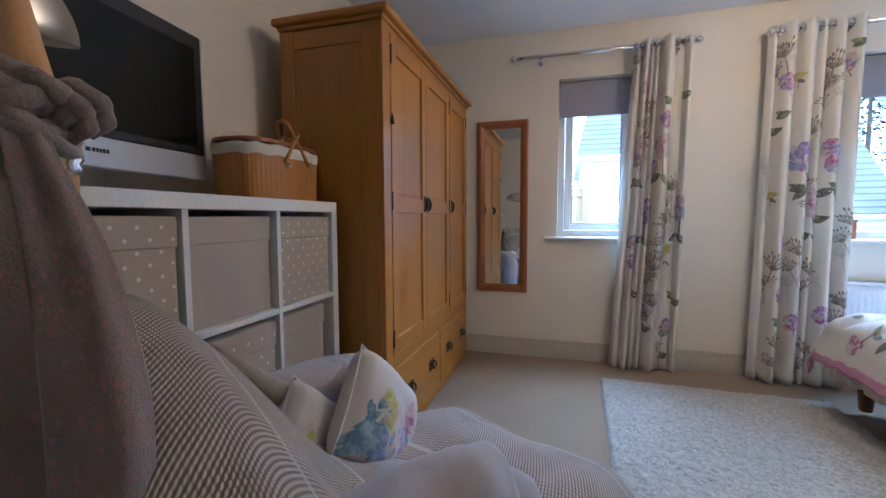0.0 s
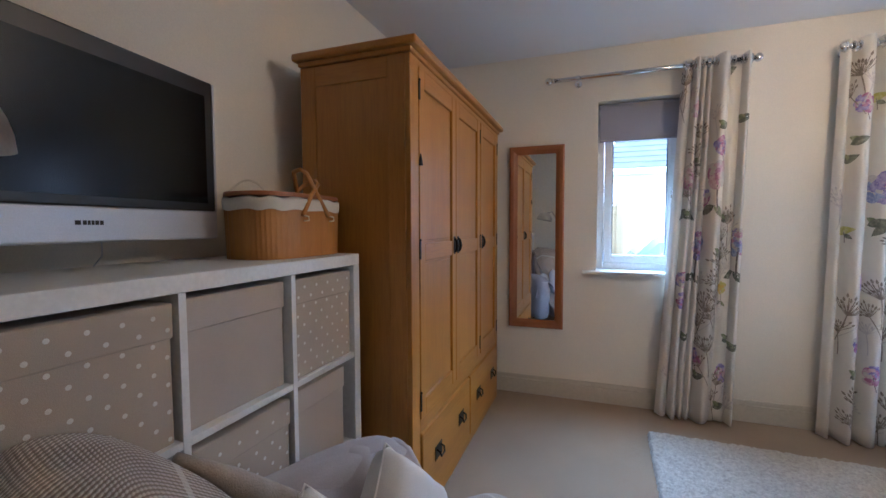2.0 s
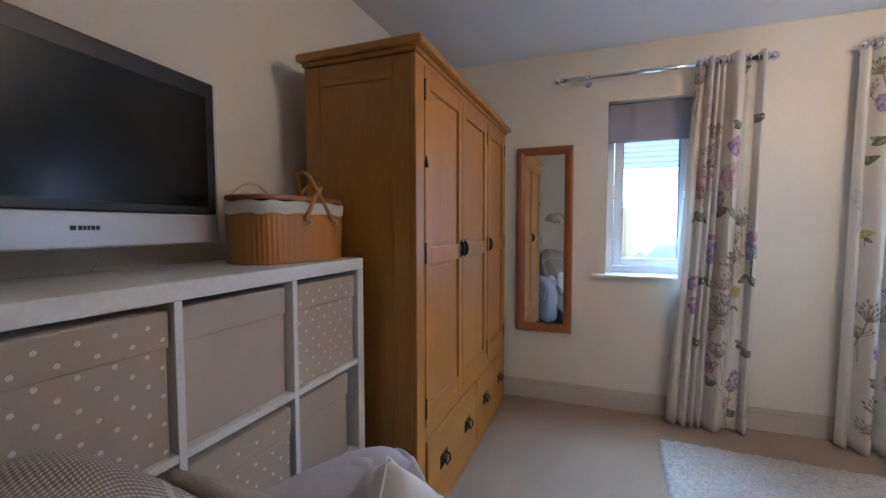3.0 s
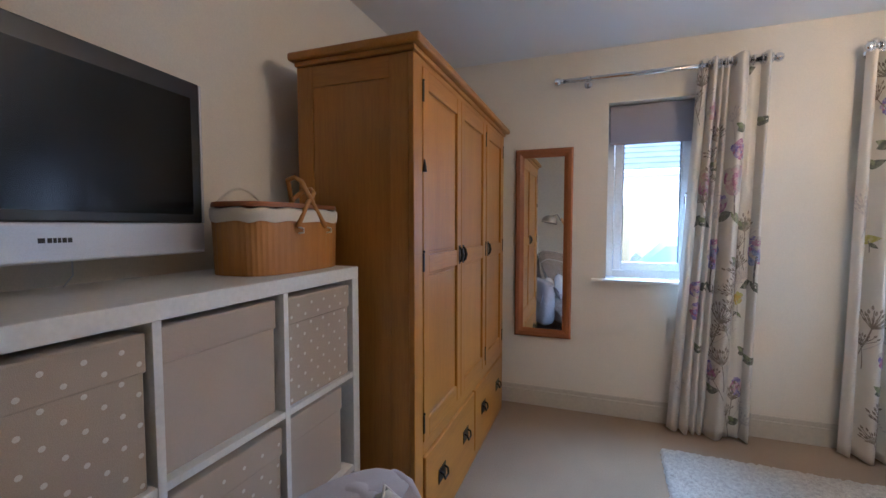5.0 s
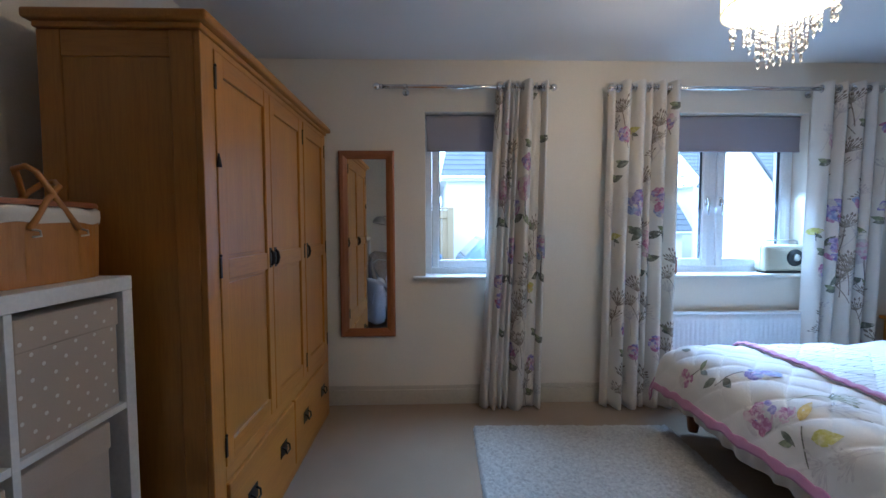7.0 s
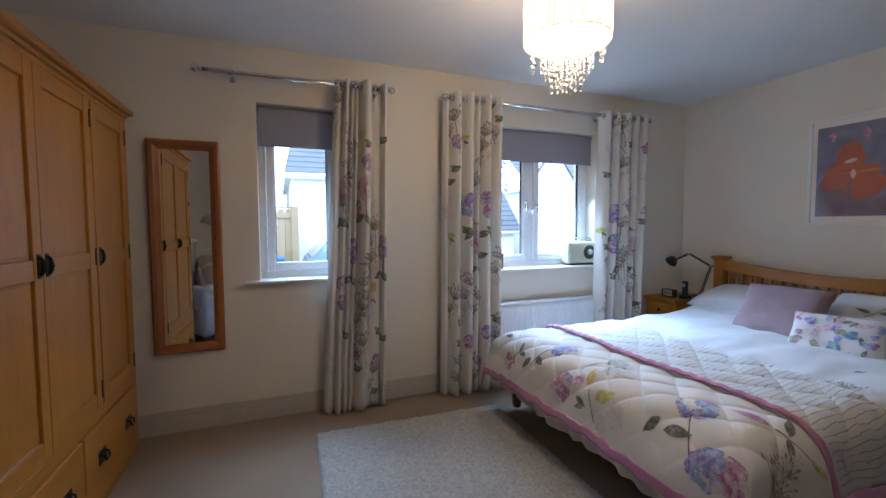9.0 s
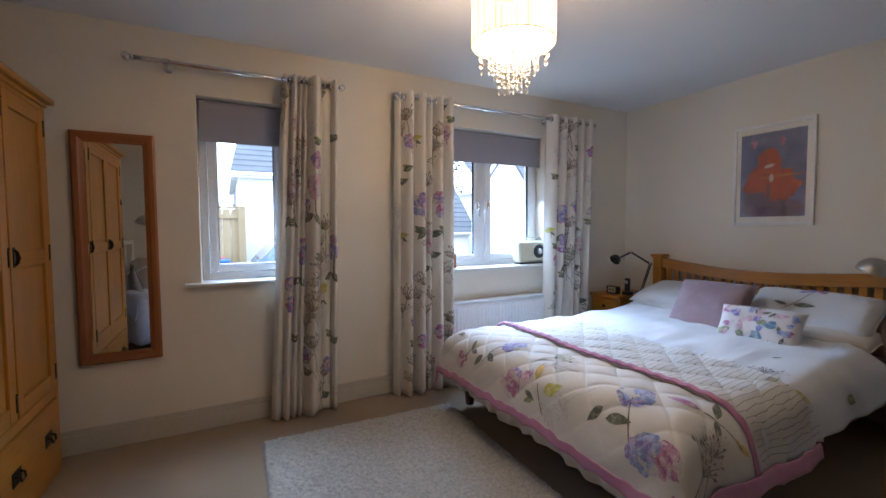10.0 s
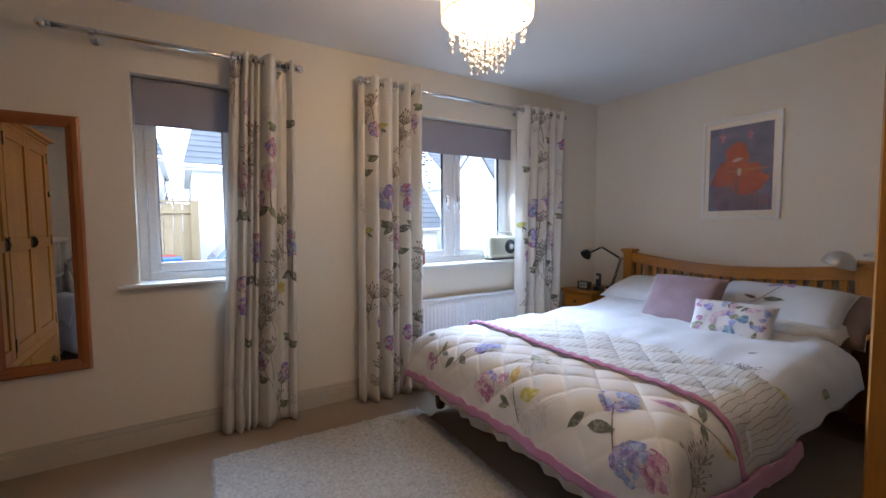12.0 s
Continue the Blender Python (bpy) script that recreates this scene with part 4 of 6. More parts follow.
def bed():
    w = thing("bed", (2.6, 2.0, 0), "double bed with an oak slatted headboard", "bed")
    for y in (1.235, 2.81):
        bm = B(3.655, 3.735, y - 0.04, y + 0.04, 0.0, 0.965, 0.005)
        p = part("post", bm, "oak", w)
        bm = B(3.638, 3.752, y - 0.058, y + 0.058, 0.966, 0.990, 0.007)
        box(bm, 3.648, 3.742, y - 0.047, y + 0.047, 0.952, 0.9655, 0.003)
        part("cap", bm, "oak_y", p)
    bm = bmesh.new()
    n = 24
    lo, hi = [], []
    for i in range(n + 1):
        a = i / n
        y = 1.278 + a * (2.768 - 1.278)
        z = 0.955 - 0.055 * math.sin(math.pi * a)
        hi.append([(3.672, z), (3.718, z)])
        lo.append(y)
    rings = [[bm.verts.new((3.672, y, z[0][1] - 0.085)), bm.verts.new((3.718, y, z[0][1] - 0.085)), bm.verts.new((3.718, y, z[0][1])), bm.verts.new((3.672, y, z[0][1]))] for y, z in zip(lo, hi)]
    skin(bm, rings)
    bmesh.ops.recalc_face_normals(bm, faces=bm.faces)
    part("top_rail", bm, "oak_y", w, "gently curved oak rail")
    part("lower_rail", B(3.672, 3.718, 1.278, 2.768, 0.34, 0.43, 0.004), "oak_y", w)
    for i in range(20):
        y = 1.335 + i * (2.71 - 1.335) / 19
        a = (y - 1.278) / 1.49
        part("slat", B(3.685, 3.705, y - 0.021, y + 0.021, 0.431, 0.868 - 0.055 * math.sin(math.pi * a), 0.003), "oak", w)
    for y in (1.245, 2.765):
        part("side_rail", B(1.60, 3.654, y - 0.014, y + 0.014, 0.20, 0.34, 0.004), "darkwood", w)
    part("foot_rail", B(1.56, 1.60, 1.231, 2.779, 0.20, 0.36, 0.005), "darkwood", w)
    for y in (1.27, 2.74):
        part("leg", turned(bmesh.new(), (1.60, y, 0.027), (0, 0, 1), [(0, 0.026), (0.02, 0.030), (0.10, 0.036), (0.173, 0.040)], 14), "darkwood", w)
    part("mattress", B(1.61, 3.645, 1.262, 2.748, 0.30, 0.535, 0.05, 4), "duvet", w, "white mattress")


bed()


def valance():
    def P(a, b):
        t = a * (1.50 + 2 * 1.30)
        fold = 0.008 * math.sin(t * 60) + 0.006 * math.sin(t * 23 + 1)
        if t < 1.30:
            p = Vector((2.755 - t, 2.785 + fold, 0))
        elif t < 2.84:
            p = Vector((1.455 - fold, 2.785 - (t - 1.30), 0))
        else:
            p = Vector((1.455 + (t - 2.84), 1.235 - fold, 0))
        return p + Vector((0, 0, 0.195 + 0.20 * b + 0.010 * math.sin(t * 9) + 0.006 * math.sin(t * 41)))
    bm = thicken(sheet(bmesh.new(), P, 300, 4), 0.002)
    solo("bed_valance", bm, "valance", "cream gathered valance hanging round the bed", "valance", smooth=True, loc=(1.6, 2.0, 0.17))


valance()


def fold_line(v):
    """Where the quilt is turned back, measured along the bed."""
    near = max(0.0, LAP - v)
    return 0.615 + 0.10 * near + 0.012 * math.sin(v * 4.2) + 0.05 * max(0.0, v - 1.2)


def duvet():
    w = thing("duvet", (2.6, 2.0, BT), "rumpled white duvet with blue flowers on the bed", "duvet")

    def P(a, b):
        u = 0.75 + a * 1.22
        v = 0.06 + b * (WIDE - 0.12)
        p = cover(u, v, -0.006, 0, 2.0)
        p.z += 0.012 * noise.noise(Vector((u * 3, v * 9, 4))) + 0.02 * math.exp(-((u - 1.93) / 0.10) ** 2) * (1 if LAP < v < WIDE - LAP else 0.3) + 0.035 * min(1.0, max(0.0, (u - 1.0) / 0.5))
        return p
    part("cover", thicken(sheet(bmesh.new(), P, 80, 110), 0.012), "duvet", w, "", True)
    rnd = random.Random(3)
    pr = Print(lambda u, v: P((u - 0.75) / 1.22, (v - 0.06) / (WIDE - 0.12)), 0.002)
    pr.rose(0.99, 0.66, 0.075, -1.2, ("blue", "blue", "violet"), rnd)
    pr.sprig(1.12, 0.36, 0.12, 0.9, "pale", rnd, 13)
    pr.sprig(1.16, 0.42, 0.08, 0.4, "ink", rnd, 9)
    pr.leaf(1.08, 0.28, 0.10, 0.04, -0.9, "lime")
    pr.leaf(1.06, 1.22, 0.07, 0.03, -0.9, "leaf")
    pr.leaf(1.10, 1.24, 0.06, 0.03, 0.4, "sage")
    pr.leaf(1.40, 0.50, 0.05, 0.02, -0.9, "leaf")
    pr.sprig(1.65, 1.25, 0.07, 1.0, "pale", rnd)
    pr.leaf(1.45, 0.16, 0.08, 0.05, -0.5, "sage")
    pr.done(w, "floral_print", "blue and green flower print")


duvet()


def quilt():
    w = thing("quilt", (1.9, 2.0, BT), "white quilted bedspread with purple flowers and pink edging", "bedspread")
    def P(u, v):
        return cover(u, v, 0.022, 0.017, 0.0)

    def main(a, b):
        v = b * WIDE
        return P(0.010 + a * (fold_line(v) - 0.010), v)
    part("cloth", thicken(sheet(bmesh.new(), main, 120, 300), 0.010), "quilt", w, "", True)

    def back(a, b):
        v = b * WIDE
        u = fold_line(v) - 0.01 + a * (0.46 + 0.10 * b)
        p = cover(u, v, 0.030, 0.013, 0.0)
        return p
    part("turned_back", thicken(sheet(bmesh.new(), back, 84, 300), 0.010), "quilt", w, "striped reverse side folded back", True)

    def band(f, n, name):
        part(name, thicken(sheet(bmesh.new(), f, n[0], n[1]), 0.008), "pink", w, "pink cotton edging", True)

    def rib(v, s=60):
        return 0.003 * math.sin(v * s)
    band(lambda a, b: cover(fold_line(b * WIDE) - 0.022 + a * 0.040, b * WIDE, 0.036 + 0.010 * math.sin(a * math.pi) + rib(b * WIDE, 90), 0, 0.0), (6, 150), "fold_edging")
    band(lambda a, b: P(-0.004 + a * 0.046, b * WIDE) + Vector((-0.006, 0, 0.008 * math.sin(a * math.pi) + rib(b * WIDE, 50))), (6, 150), "foot_edging")
    band(lambda a, b: P(0.03 + b * (fold_line(0) + 0.42), -0.004 + a * 0.062) + Vector((0, -0.012, 0.012 * math.sin(a * math.pi))), (6, 90), "side_edging")
    band(lambda a, b: P(0.03 + b * (fold_line(WIDE) + 0.42), WIDE + 0.004 - a * 0.062) + Vector((0, 0.012, 0.012 * math.sin(a * math.pi))), (6, 90), "side_edging")
    pr = Print(lambda u, v: back(max(0.0, (u - fold_line(v) + 0.01) / (0.46 + 0.10 * v / WIDE)), v / WIDE), 0.0058)
    rnd = random.Random(8)
    for i in range(int(WIDE / 0.027)):
        v = 0.08 + i * 0.027
        u = fold_line(v) + 0.03
        while u < fold_line(v) + 0.43 + 0.09 * v / WIDE:
            n = rnd.uniform(0.05, 0.08)
            pr.stem(u, v + rnd.uniform(-0.002, 0.002), n, rnd.uniform(-0.07, 0.07), rnd.uniform(-0.06, 0.06), 0.0016, "stripe")
            u += n * 0.98
    pr.done(w, "stripe_print", "thin uneven grey-green stripes")
    rnd = random.Random(4)
    pr = Print(P, 0.0025)
    # a blue rose with its stem and two leaves
    pr.stem(0.36, 0.50, 0.24, -2.75, 0.15, 0.003, "ink")
    pr.rose(0.37, 0.50, 0.088, 0.3, ("blue", "violet", "blue"), rnd, False)
    pr.leaf(0.24, 0.56, 0.09, 0.04, 2.5, "leaf")
    pr.leaf(0.20, 0.53, 0.11, 0.045, -1.2, "leaf")
    # the smaller blue rose near the far side
    pr.stem(0.36, 1.30, 0.20, 2.5, 0.2, 0.003, "ink")
    pr.rose(0.37, 1.29, 0.075, 0.4, ("blue", "violet", "blue"), rnd, False)
    pr.leaf(0.22, 1.42, 0.09, 0.04, 2.6, "leaf")
    pr.leaf(0.24, 1.38, 0.08, 0.04, -2.0, "leaf")
    # pink peony with yellow leaves
    pr.rose(0.16, 1.12, 0.085, 2.6, ("plum", "rose", "violet"), rnd, False)
    pr.rose(0.22, 1.02, 0.045, 2.6, ("rose", "plum"), rnd, False)
    pr.leaf(0.17, 0.88, 0.12, 0.06, -0.9, "lime")
    pr.leaf(0.22, 0.95, 0.10, 0.045, 0.3, "ochre")
    pr.stem(0.20, 0.93, 0.14, -2.8, 0.3, 0.003, "leaf")
    pr.leaf(0.12, 0.94, 0.06, 0.03, 2.0, "sage")
    pr.leaf(0.15, 1.00, 0.08, 0.03, -2.0, "leaf")
    # violet and pink peony, and the large drawn seed head
    pr.rose(0.17, 0.34, 0.080, 2.2, ("violet", "blue", "violet"), rnd, False)
    pr.rose(0.18, 0.25, 0.080, 2.2, ("plum", "rose", "plum"), rnd, False)
    for k in range(4):
        pr.sprig(0.33 + 0.035 * k, 0.12 + 0.020 * k, 0.11 - 0.012 * k, 0.75 + 0.2 * (k - 1), "pale" if k % 2 else "seed", rnd, 9)
    # plum bud with dark leaves by the fold
    pr.leaf(0.50, 0.32, 0.12, 0.045, 1.9, "plum")
    pr.leaf(0.53, 0.27, 0.10, 0.035, 0.6, "leaf")
    pr.leaf(0.52, 0.27, 0.11, 0.030, -2.2, "leaf")
    pr.stem(0.51, 0.31, 0.16, -1.3, 0.2, 0.003, "ink")
    pr.leaf(0.55, 0.20, 0.09, 0.03, -1.0, "ochre")
    # faint drawings between them
    pr.sprig(0.32, 0.94, 0.12, -0.4, "pale", rnd)
    pr.sprig(0.42, 1.02, 0.09, -0.2, "sage", rnd)
    pr.leaf(0.32, 2.02, 0.06, 0.04, 2.0, "lime")
    pr.leaf(0.30, 1.72, 0.06, 0.03, 2.0, "leaf")
    pr.sprig(0.12, 0.80, 0.10, 2.6, "pale", rnd)
    pr.rose(0.14, 1.62, 0.055, 2.4, ("rose", "plum"), rnd)
    pr.sprig(0.20, 0.72, 0.08, 2.5, "pale", rnd, 9)
    pr.leaf(0.10, 0.15, 0.06, 0.03, 2.4, "plum")
    pr.done(w)


quilt()


def pillow_mesh(wd, ht, th, seed, puck=0.06):
    """A stuffed pillow in its own frame: x across, y up, z out of its face."""
    bm = bmesh.new()
    n = 20

    def face(s):
        def P(a, b):
            x, y = 2 * a - 1, 2 * b - 1
            k = max(0.0, (1 - x ** 4) * (1 - y ** 4)) ** 0.42
            pull = 1 - puck * (1 - abs(x) ** 2) * abs(y) ** 6
            pull2 = 1 - puck * (1 - abs(y) ** 2) * abs(x) ** 6
            z = s * th / 2 * k * (1 + 0.18 * noise.noise(Vector((x * 1.5 + seed, y * 1.5, s))))
            return Vector((x * wd / 2 * pull2, y * ht / 2 * pull, z))
        return P
    sheet(bm, face(1), n, n)
    sheet(bm, lambda a, b: face(-1)(1 - a, b), n, n)
    bmesh.ops.remove_doubles(bm, verts=bm.verts, dist=0.0004)
    return bm, face(1)


def pillow(name, wd, ht, th, m, mat, label, category, seed, prints=None, group=""):
    w = thing(name, m.translation, label, category, group)
    bm, front = pillow_mesh(wd, ht, th, seed)
    bmesh.ops.transform(bm, matrix=m, verts=bm.verts)
    part("cover", bm, mat, w, "", True)
    pts = []
    for i in range(81):
        a = i / 80 * 4
        k, t = int(a) % 4, a - int(a)
        q = ((t, 0), (1, t), (1 - t, 1), (0, 1 - t))[k]
        p = front(*q)
        p.z = 0
        pts.append(m @ p)
    part("piping", tube(bmesh.new(), pts, 0.0035, 6), mat, w, "", True)
    if prints:
        pr = Print(lambda a, b: m @ front(min(max(a / wd, 0), 1), min(max(b / ht, 0), 1)), 0.002)
        prints(pr, wd, ht, random.Random(seed))
        pr.done(w)
    return w


def facing(x, y, z, yaw, lean):
    """A pillow that stands at a place, its face turned towards yaw and leaning back."""
    return pose(x, y, z, 90 - lean, 0, yaw)


def busy(pr, w, h, rnd):
    for i in range(26):
        a, b = rnd.uniform(0.08, 0.92) * w, rnd.uniform(0.1, 0.9) * h
        k = rnd.choice(("violet", "plum", "rose", "blue", "teal", "sage", "pale"))
        pr.blot(a, b, rnd.uniform(0.015, 0.045), rnd.uniform(0.012, 0.03), rnd.random() * 6, k, rnd, 0.4)
    for i in range(9):
        pr.leaf(rnd.uniform(0.1, 0.9) * w, rnd.uniform(0.1, 0.9) * h, 0.05, 0.02, rnd.random() * 6, "leaf")


def twig(pr, w, h, rnd):
    pr.stem(0.36 * w, 0.30 * h, 0.28, 1.0, 0.3, 0.003, "ink")
    pr.leaf(0.42 * w, 0.45 * h, 0.12, 0.045, 0.0, "leaf")
    pr.leaf(0.38 * w, 0.42 * h, 0.09, 0.03, 2.8, "ink")
    pr.blot(0.50 * w, 0.88 * h, 0.06, 0.03, 0.3, "violet", rnd, 0.4)
    pr.blot(0.55 * w, 0.90 * h, 0.05, 0.03, -0.3, "plum", rnd, 0.4)


# pillows lie against the headboard, their faces to the foot of the bed
pillow("pillow", 0.70, 0.44, 0.17, pose(3.44, 2.41, 0.668, 14, 0, -90), "duvet", "plump white pillow on the far side", "pillow", 1, None, "bed pillows")
pillow("pillow", 0.70, 0.44, 0.12, pose(3.40, 2.41, 0.580, 3, 0, -90), "duvet", "white pillow beneath another pillow", "pillow", 2, None, "bed pillows")
pillow("pillow", 0.70, 0.39, 0.16, pose(3.43, 1.585, 0.682, 32, 0, -90), "duvet", "white pillow with a printed flower stem", "pillow", 3, twig, "bed pillows")
pillow("pillow", 0.72, 0.44, 0.13, pose(3.38, 1.56, 0.580, 3, 0, -90), "valance", "striped cream pillow under another pillow", "pillow", 4, None, "bed pillows")
pillow("pillow", 0.66, 0.42, 0.13, pose(3.53, 1.48, 0.64, 38, 0, -90), "brownpillow", "dark brown pillow against the headboard", "pillow", 6, None, "bed pillows")
pillow("cushion", 0.48, 0.47, 0.15, facing(3.11, 2.02, 0.664, -84, 40), "mauve", "mauve velvet square cushion on the bed", "cushion", 5, None, "bed cushions")
pillow("cushion", 0.43, 0.29, 0.12, facing(2.97, 1.645, 0.622, -80, 40), "cushion", "small oblong cushion with watercolour flowers", "cushion", 7, busy, "bed cushions")


# ---- framed picture ----
def picture():
    y0, y1, z0, z1, x = 1.703, 2.228, 1.25, 2.010, WX1
    w = thing("framed_picture", (x, (y0 + y1) / 2, z0), "abstract orange and blue painting in a white frame", "picture")
    f = 0.022
    bm = bmesh.new()
    for a, b, c, d in ((y0, y0 + f, z0, z1), (y1 - f, y1, z0, z1), (y0 + f, y1 - f, z0, z0 + f), (y0 + f, y1 - f, z1 - f, z1)):
        box(bm, x - 0.026, x - 0.002, a, b, c, d, 0.002)
    part("frame", bm, "white_board", w, "white wooden frame")
    part("mount", B(x - 0.012, x - 0.006, y0 + f, y1 - f, z0 + f, z1 - f), "gloss", w, "white card mount")
    py0, py1, pz0, pz1 = y0 + 0.052, y1 - 0.052, z0 + 0.065, z1 - 0.065
    m, n, l, b = nodes_of("painted_sky")
    v = coords(n, l)
    l.new(ramp(n, l, tex(n, l, v, 9, 5, 0.7), (0.35, (0.085, 0.095, 0.19)), (0.65, (0.19, 0.21, 0.34))), b.inputs["Base Color"])
    m2, n, l, b = nodes_of("painted_orange")
    v = coords(n, l)
    l.new(ramp(n, l, tex(n, l, v, 14, 5, 0.7), (0.3, (0.22, 0.04, 0.025)), (0.7, (0.50, 0.12, 0.04))), b.inputs["Base Color"])
    m3, n, l, b = nodes_of("painted_dusk")
    v = coords(n, l)
    l.new(ramp(n, l, tex(n, l, v, 11, 5, 0.7), (0.3, (0.10, 0.07, 0.11)), (0.7, (0.22, 0.15, 0.20))), b.inputs["Base Color"])
    m4, n, l, b = nodes_of("painted_amber")
    v = coords(n, l)
    l.new(ramp(n, l, tex(n, l, v, 20, 5, 0.7), (0.3, (0.34, 0.12, 0.03)), (0.7, (0.52, 0.25, 0.08))), b.inputs["Base Color"])
    M["p_amber"] = m4
    W, Hh = py1 - py0, pz1 - pz0
    M["p_sky"], M["p_or"], M["p_dusk"] = m, m2, m3
    rnd = random.Random(12)
    art = part("painting", B(x - 0.0155, x - 0.0122, py0, py1, pz0, pz1), m, w, "abstract painting in blue and orange")

    def blob(a, c, ra, rc, k, t=0.0, rough=0.12, depth=0.0):
        bm = bmesh.new()
        ring0 = []
        for i in range(22):
            g = 2 * math.pi * i / 22
            q = 1 + rough * rnd.uniform(-1, 1)
            xx, yy = ra * q * math.cos(g), rc * q * math.sin(g)
            ring0.append((min(max(a + xx * math.cos(t) - yy * math.sin(t), 0.002), W - 0.002), min(max(c + xx * math.sin(t) + yy * math.cos(t), 0.002), Hh - 0.002)))
        bm.faces.new([bm.verts.new((x - 0.0158 - depth, py1 - p, pz0 + q)) for p, q in ring0])
        part("brushwork", bm, k, art)
    blob(W * 0.5, Hh * 0.10, W * 0.49, Hh * 0.13, "p_dusk", 0, 0.05, 0.0)
    blob(W * 0.48, Hh * 0.38, W * 0.45, Hh * 0.19, "p_or", 0, 0.15, 0.0004)
    blob(W * 0.46, Hh * 0.64, W * 0.19, Hh * 0.16, "p_or", 0.2, 0.1, 0.0008)
    blob(W * 0.70, Hh * 0.36, W * 0.18, Hh * 0.16, "p_or", 0, 0.2, 0.0012)
    blob(W * 0.70, Hh * 0.48, W * 0.24, Hh * 0.014, "p_amber", 0.02, 0.2, 0.0016)
    blob(W * 0.28, Hh * 0.47, W * 0.18, Hh * 0.012, "p_amber", -0.03, 0.2, 0.0016)
    blob(W * 0.22, Hh * 0.22, W * 0.18, Hh * 0.07, "p_dusk", 0.2, 0.25, 0.0012)
    blob(W * 0.28, Hh * 0.52, W * 0.15, Hh * 0.07, "p_or", 0.4, 0.2, 0.0018)
    blob(W * 0.50, Hh * 0.455, W * 0.035, Hh * 0.05, "pale", 0, 0.1, 0.002)
    blob(W * 0.47, Hh * 0.60, W * 0.08, Hh * 0.02, "pale", 0.2, 0.2, 0.002)
    blob(W * 0.22, Hh * 0.88, W * 0.05, Hh * 0.05, "plum", 0, 0.3, 0.0004)
    blob(W * 0.66, Hh * 0.88, W * 0.04, Hh * 0.05, "plum", 0, 0.3, 0.0004)
    blob(W * 0.46, Hh * 0.20, W * 0.03, Hh * 0.2, "p_dusk", 0, 0.2, 0.002)
    pane = part("glazing", B(x - 0.0225, x - 0.021, y0 + f, y1 - f, z0 + f, z1 - f), "glass", w, "picture glass")
    pane.visible_shadow = False


picture()


# ---- bedside ----
def bedside_table(x0, x1, y0, y1, z):
    w = thing("bedside_table", ((x0 + x1) / 2, (y0 + y1) / 2, 0), "oak bedside table with a drawer beside the bed", "bedside table", "bedside tables")
    part("top", B(x0 - 0.015, x1, y0 - 0.012, y1 + 0.012, z - 0.025, z, 0.005), "oak_y", w)
    part("body", B(x0 + 0.012, x1 - 0.01, y0, y1, 0.06, z - 0.026, 0.003), "oak_y", w)
    for i, (a, b) in enumerate(((z - 0.17, z - 0.04), (0.10, z - 0.185))):
        d = part("drawer" if i == 0 else "door", B(x0, x0 + 0.0115, y0 + 0.025, y1 - 0.025, a, b, 0.003), "oak_y", w)
        part("knob", ball(turned(bmesh.new(), (x0, (y0 + y1) / 2, (a + b) / 2), (-1, 0, 0), [(0, 0.006), (0.012, 0.006)], 10), (x0 - 0.018, (y0 + y1) / 2, (a + b) / 2), 0.012, 12), "iron", d, "dark round knob", True)
    for xx in (x0 + 0.035, x1 - 0.035):
        for yy in (y0 + 0.03, y1 - 0.03):
            part("foot", B(xx - 0.02, xx + 0.02, yy - 0.02, yy + 0.02, 0.0, 0.0595, 0.003), "oak", w)


bedside_table(3.24, 3.72, 2.88, 3.19, 0.620)
bedside_table(3.30, 3.72, 0.72, 1.12, 0.620)


def dome(bm, c, axis, r, depth, t=0.002, seg=28):
    """A bowl-shaped lamp shade, open at its mouth; c is the middle of the mouth, axis points out of it."""
    axis = Vector(axis).normalized()
    outer, inner = [], []
    for i in range(10):
        a = math.pi / 2 * i / 9
        outer.append(ring(bm, Vector(c) - axis * depth * math.sin(a), axis, max(r * math.cos(a), 0.002), seg))
        inner.append(ring(bm, Vector(c) - axis * (depth - t) * math.sin(a), axis, max((r - t) * math.cos(a), 0.001), seg))
    skin(bm, outer, False)
    skin(bm, inner, False)
    skin(bm, [outer[0], inner[0]], False)
    bm.faces.new(outer[-1])
    return bm


def desk_lamp():
    w = thing("desk_lamp", (3.58, 2.96, 0.62), "black jointed desk lamp on the bedside table", "lamp")
    part("base", turned(bmesh.new(), (3.58, 2.90, 0.621), (0, 0, 1), [(0, 0.07), (0.014, 0.068), (0.02, 0.03), (0.045, 0.014)], 24), "blackmetal", w, "", True)
    a, b, c = Vector((3.58, 2.90, 0.665)), Vector((3.55, 2.80, 0.905)), Vector((3.50, 2.965, 1.005))
    for k in (-0.011, 0.011):
        off = Vector((k, 0, 0))
        part("lower_arm", tube(bmesh.new(), [a + off, b + off], 0.0045, 8), "blackmetal", w, "", True)
        part("upper_arm", tube(bmesh.new(), [b + off, c + off], 0.0045, 8), "blackmetal", w, "", True)
    for p in (a, b, c):
        part("joint", turned(bmesh.new(), p - Vector((0.016, 0, 0)), (1, 0, 0), [(0, 0.011), (0.032, 0.011)], 12), "chrome", w, "", True)
    h = Vector((3.46, 3.06, 0.950))
    part("neck", tube(bmesh.new(), [c, c.lerp(h, 0.5), h], 0.009, 8), "blackmetal", w, "", True)
    bm = dome(bmesh.new(), (3.42, 3.085, 0.925), (-0.8, 0.05, -0.6), 0.052, 0.06)
    part("shade", bm, "blackmetal", w, "black domed shade", True)


desk_lamp()


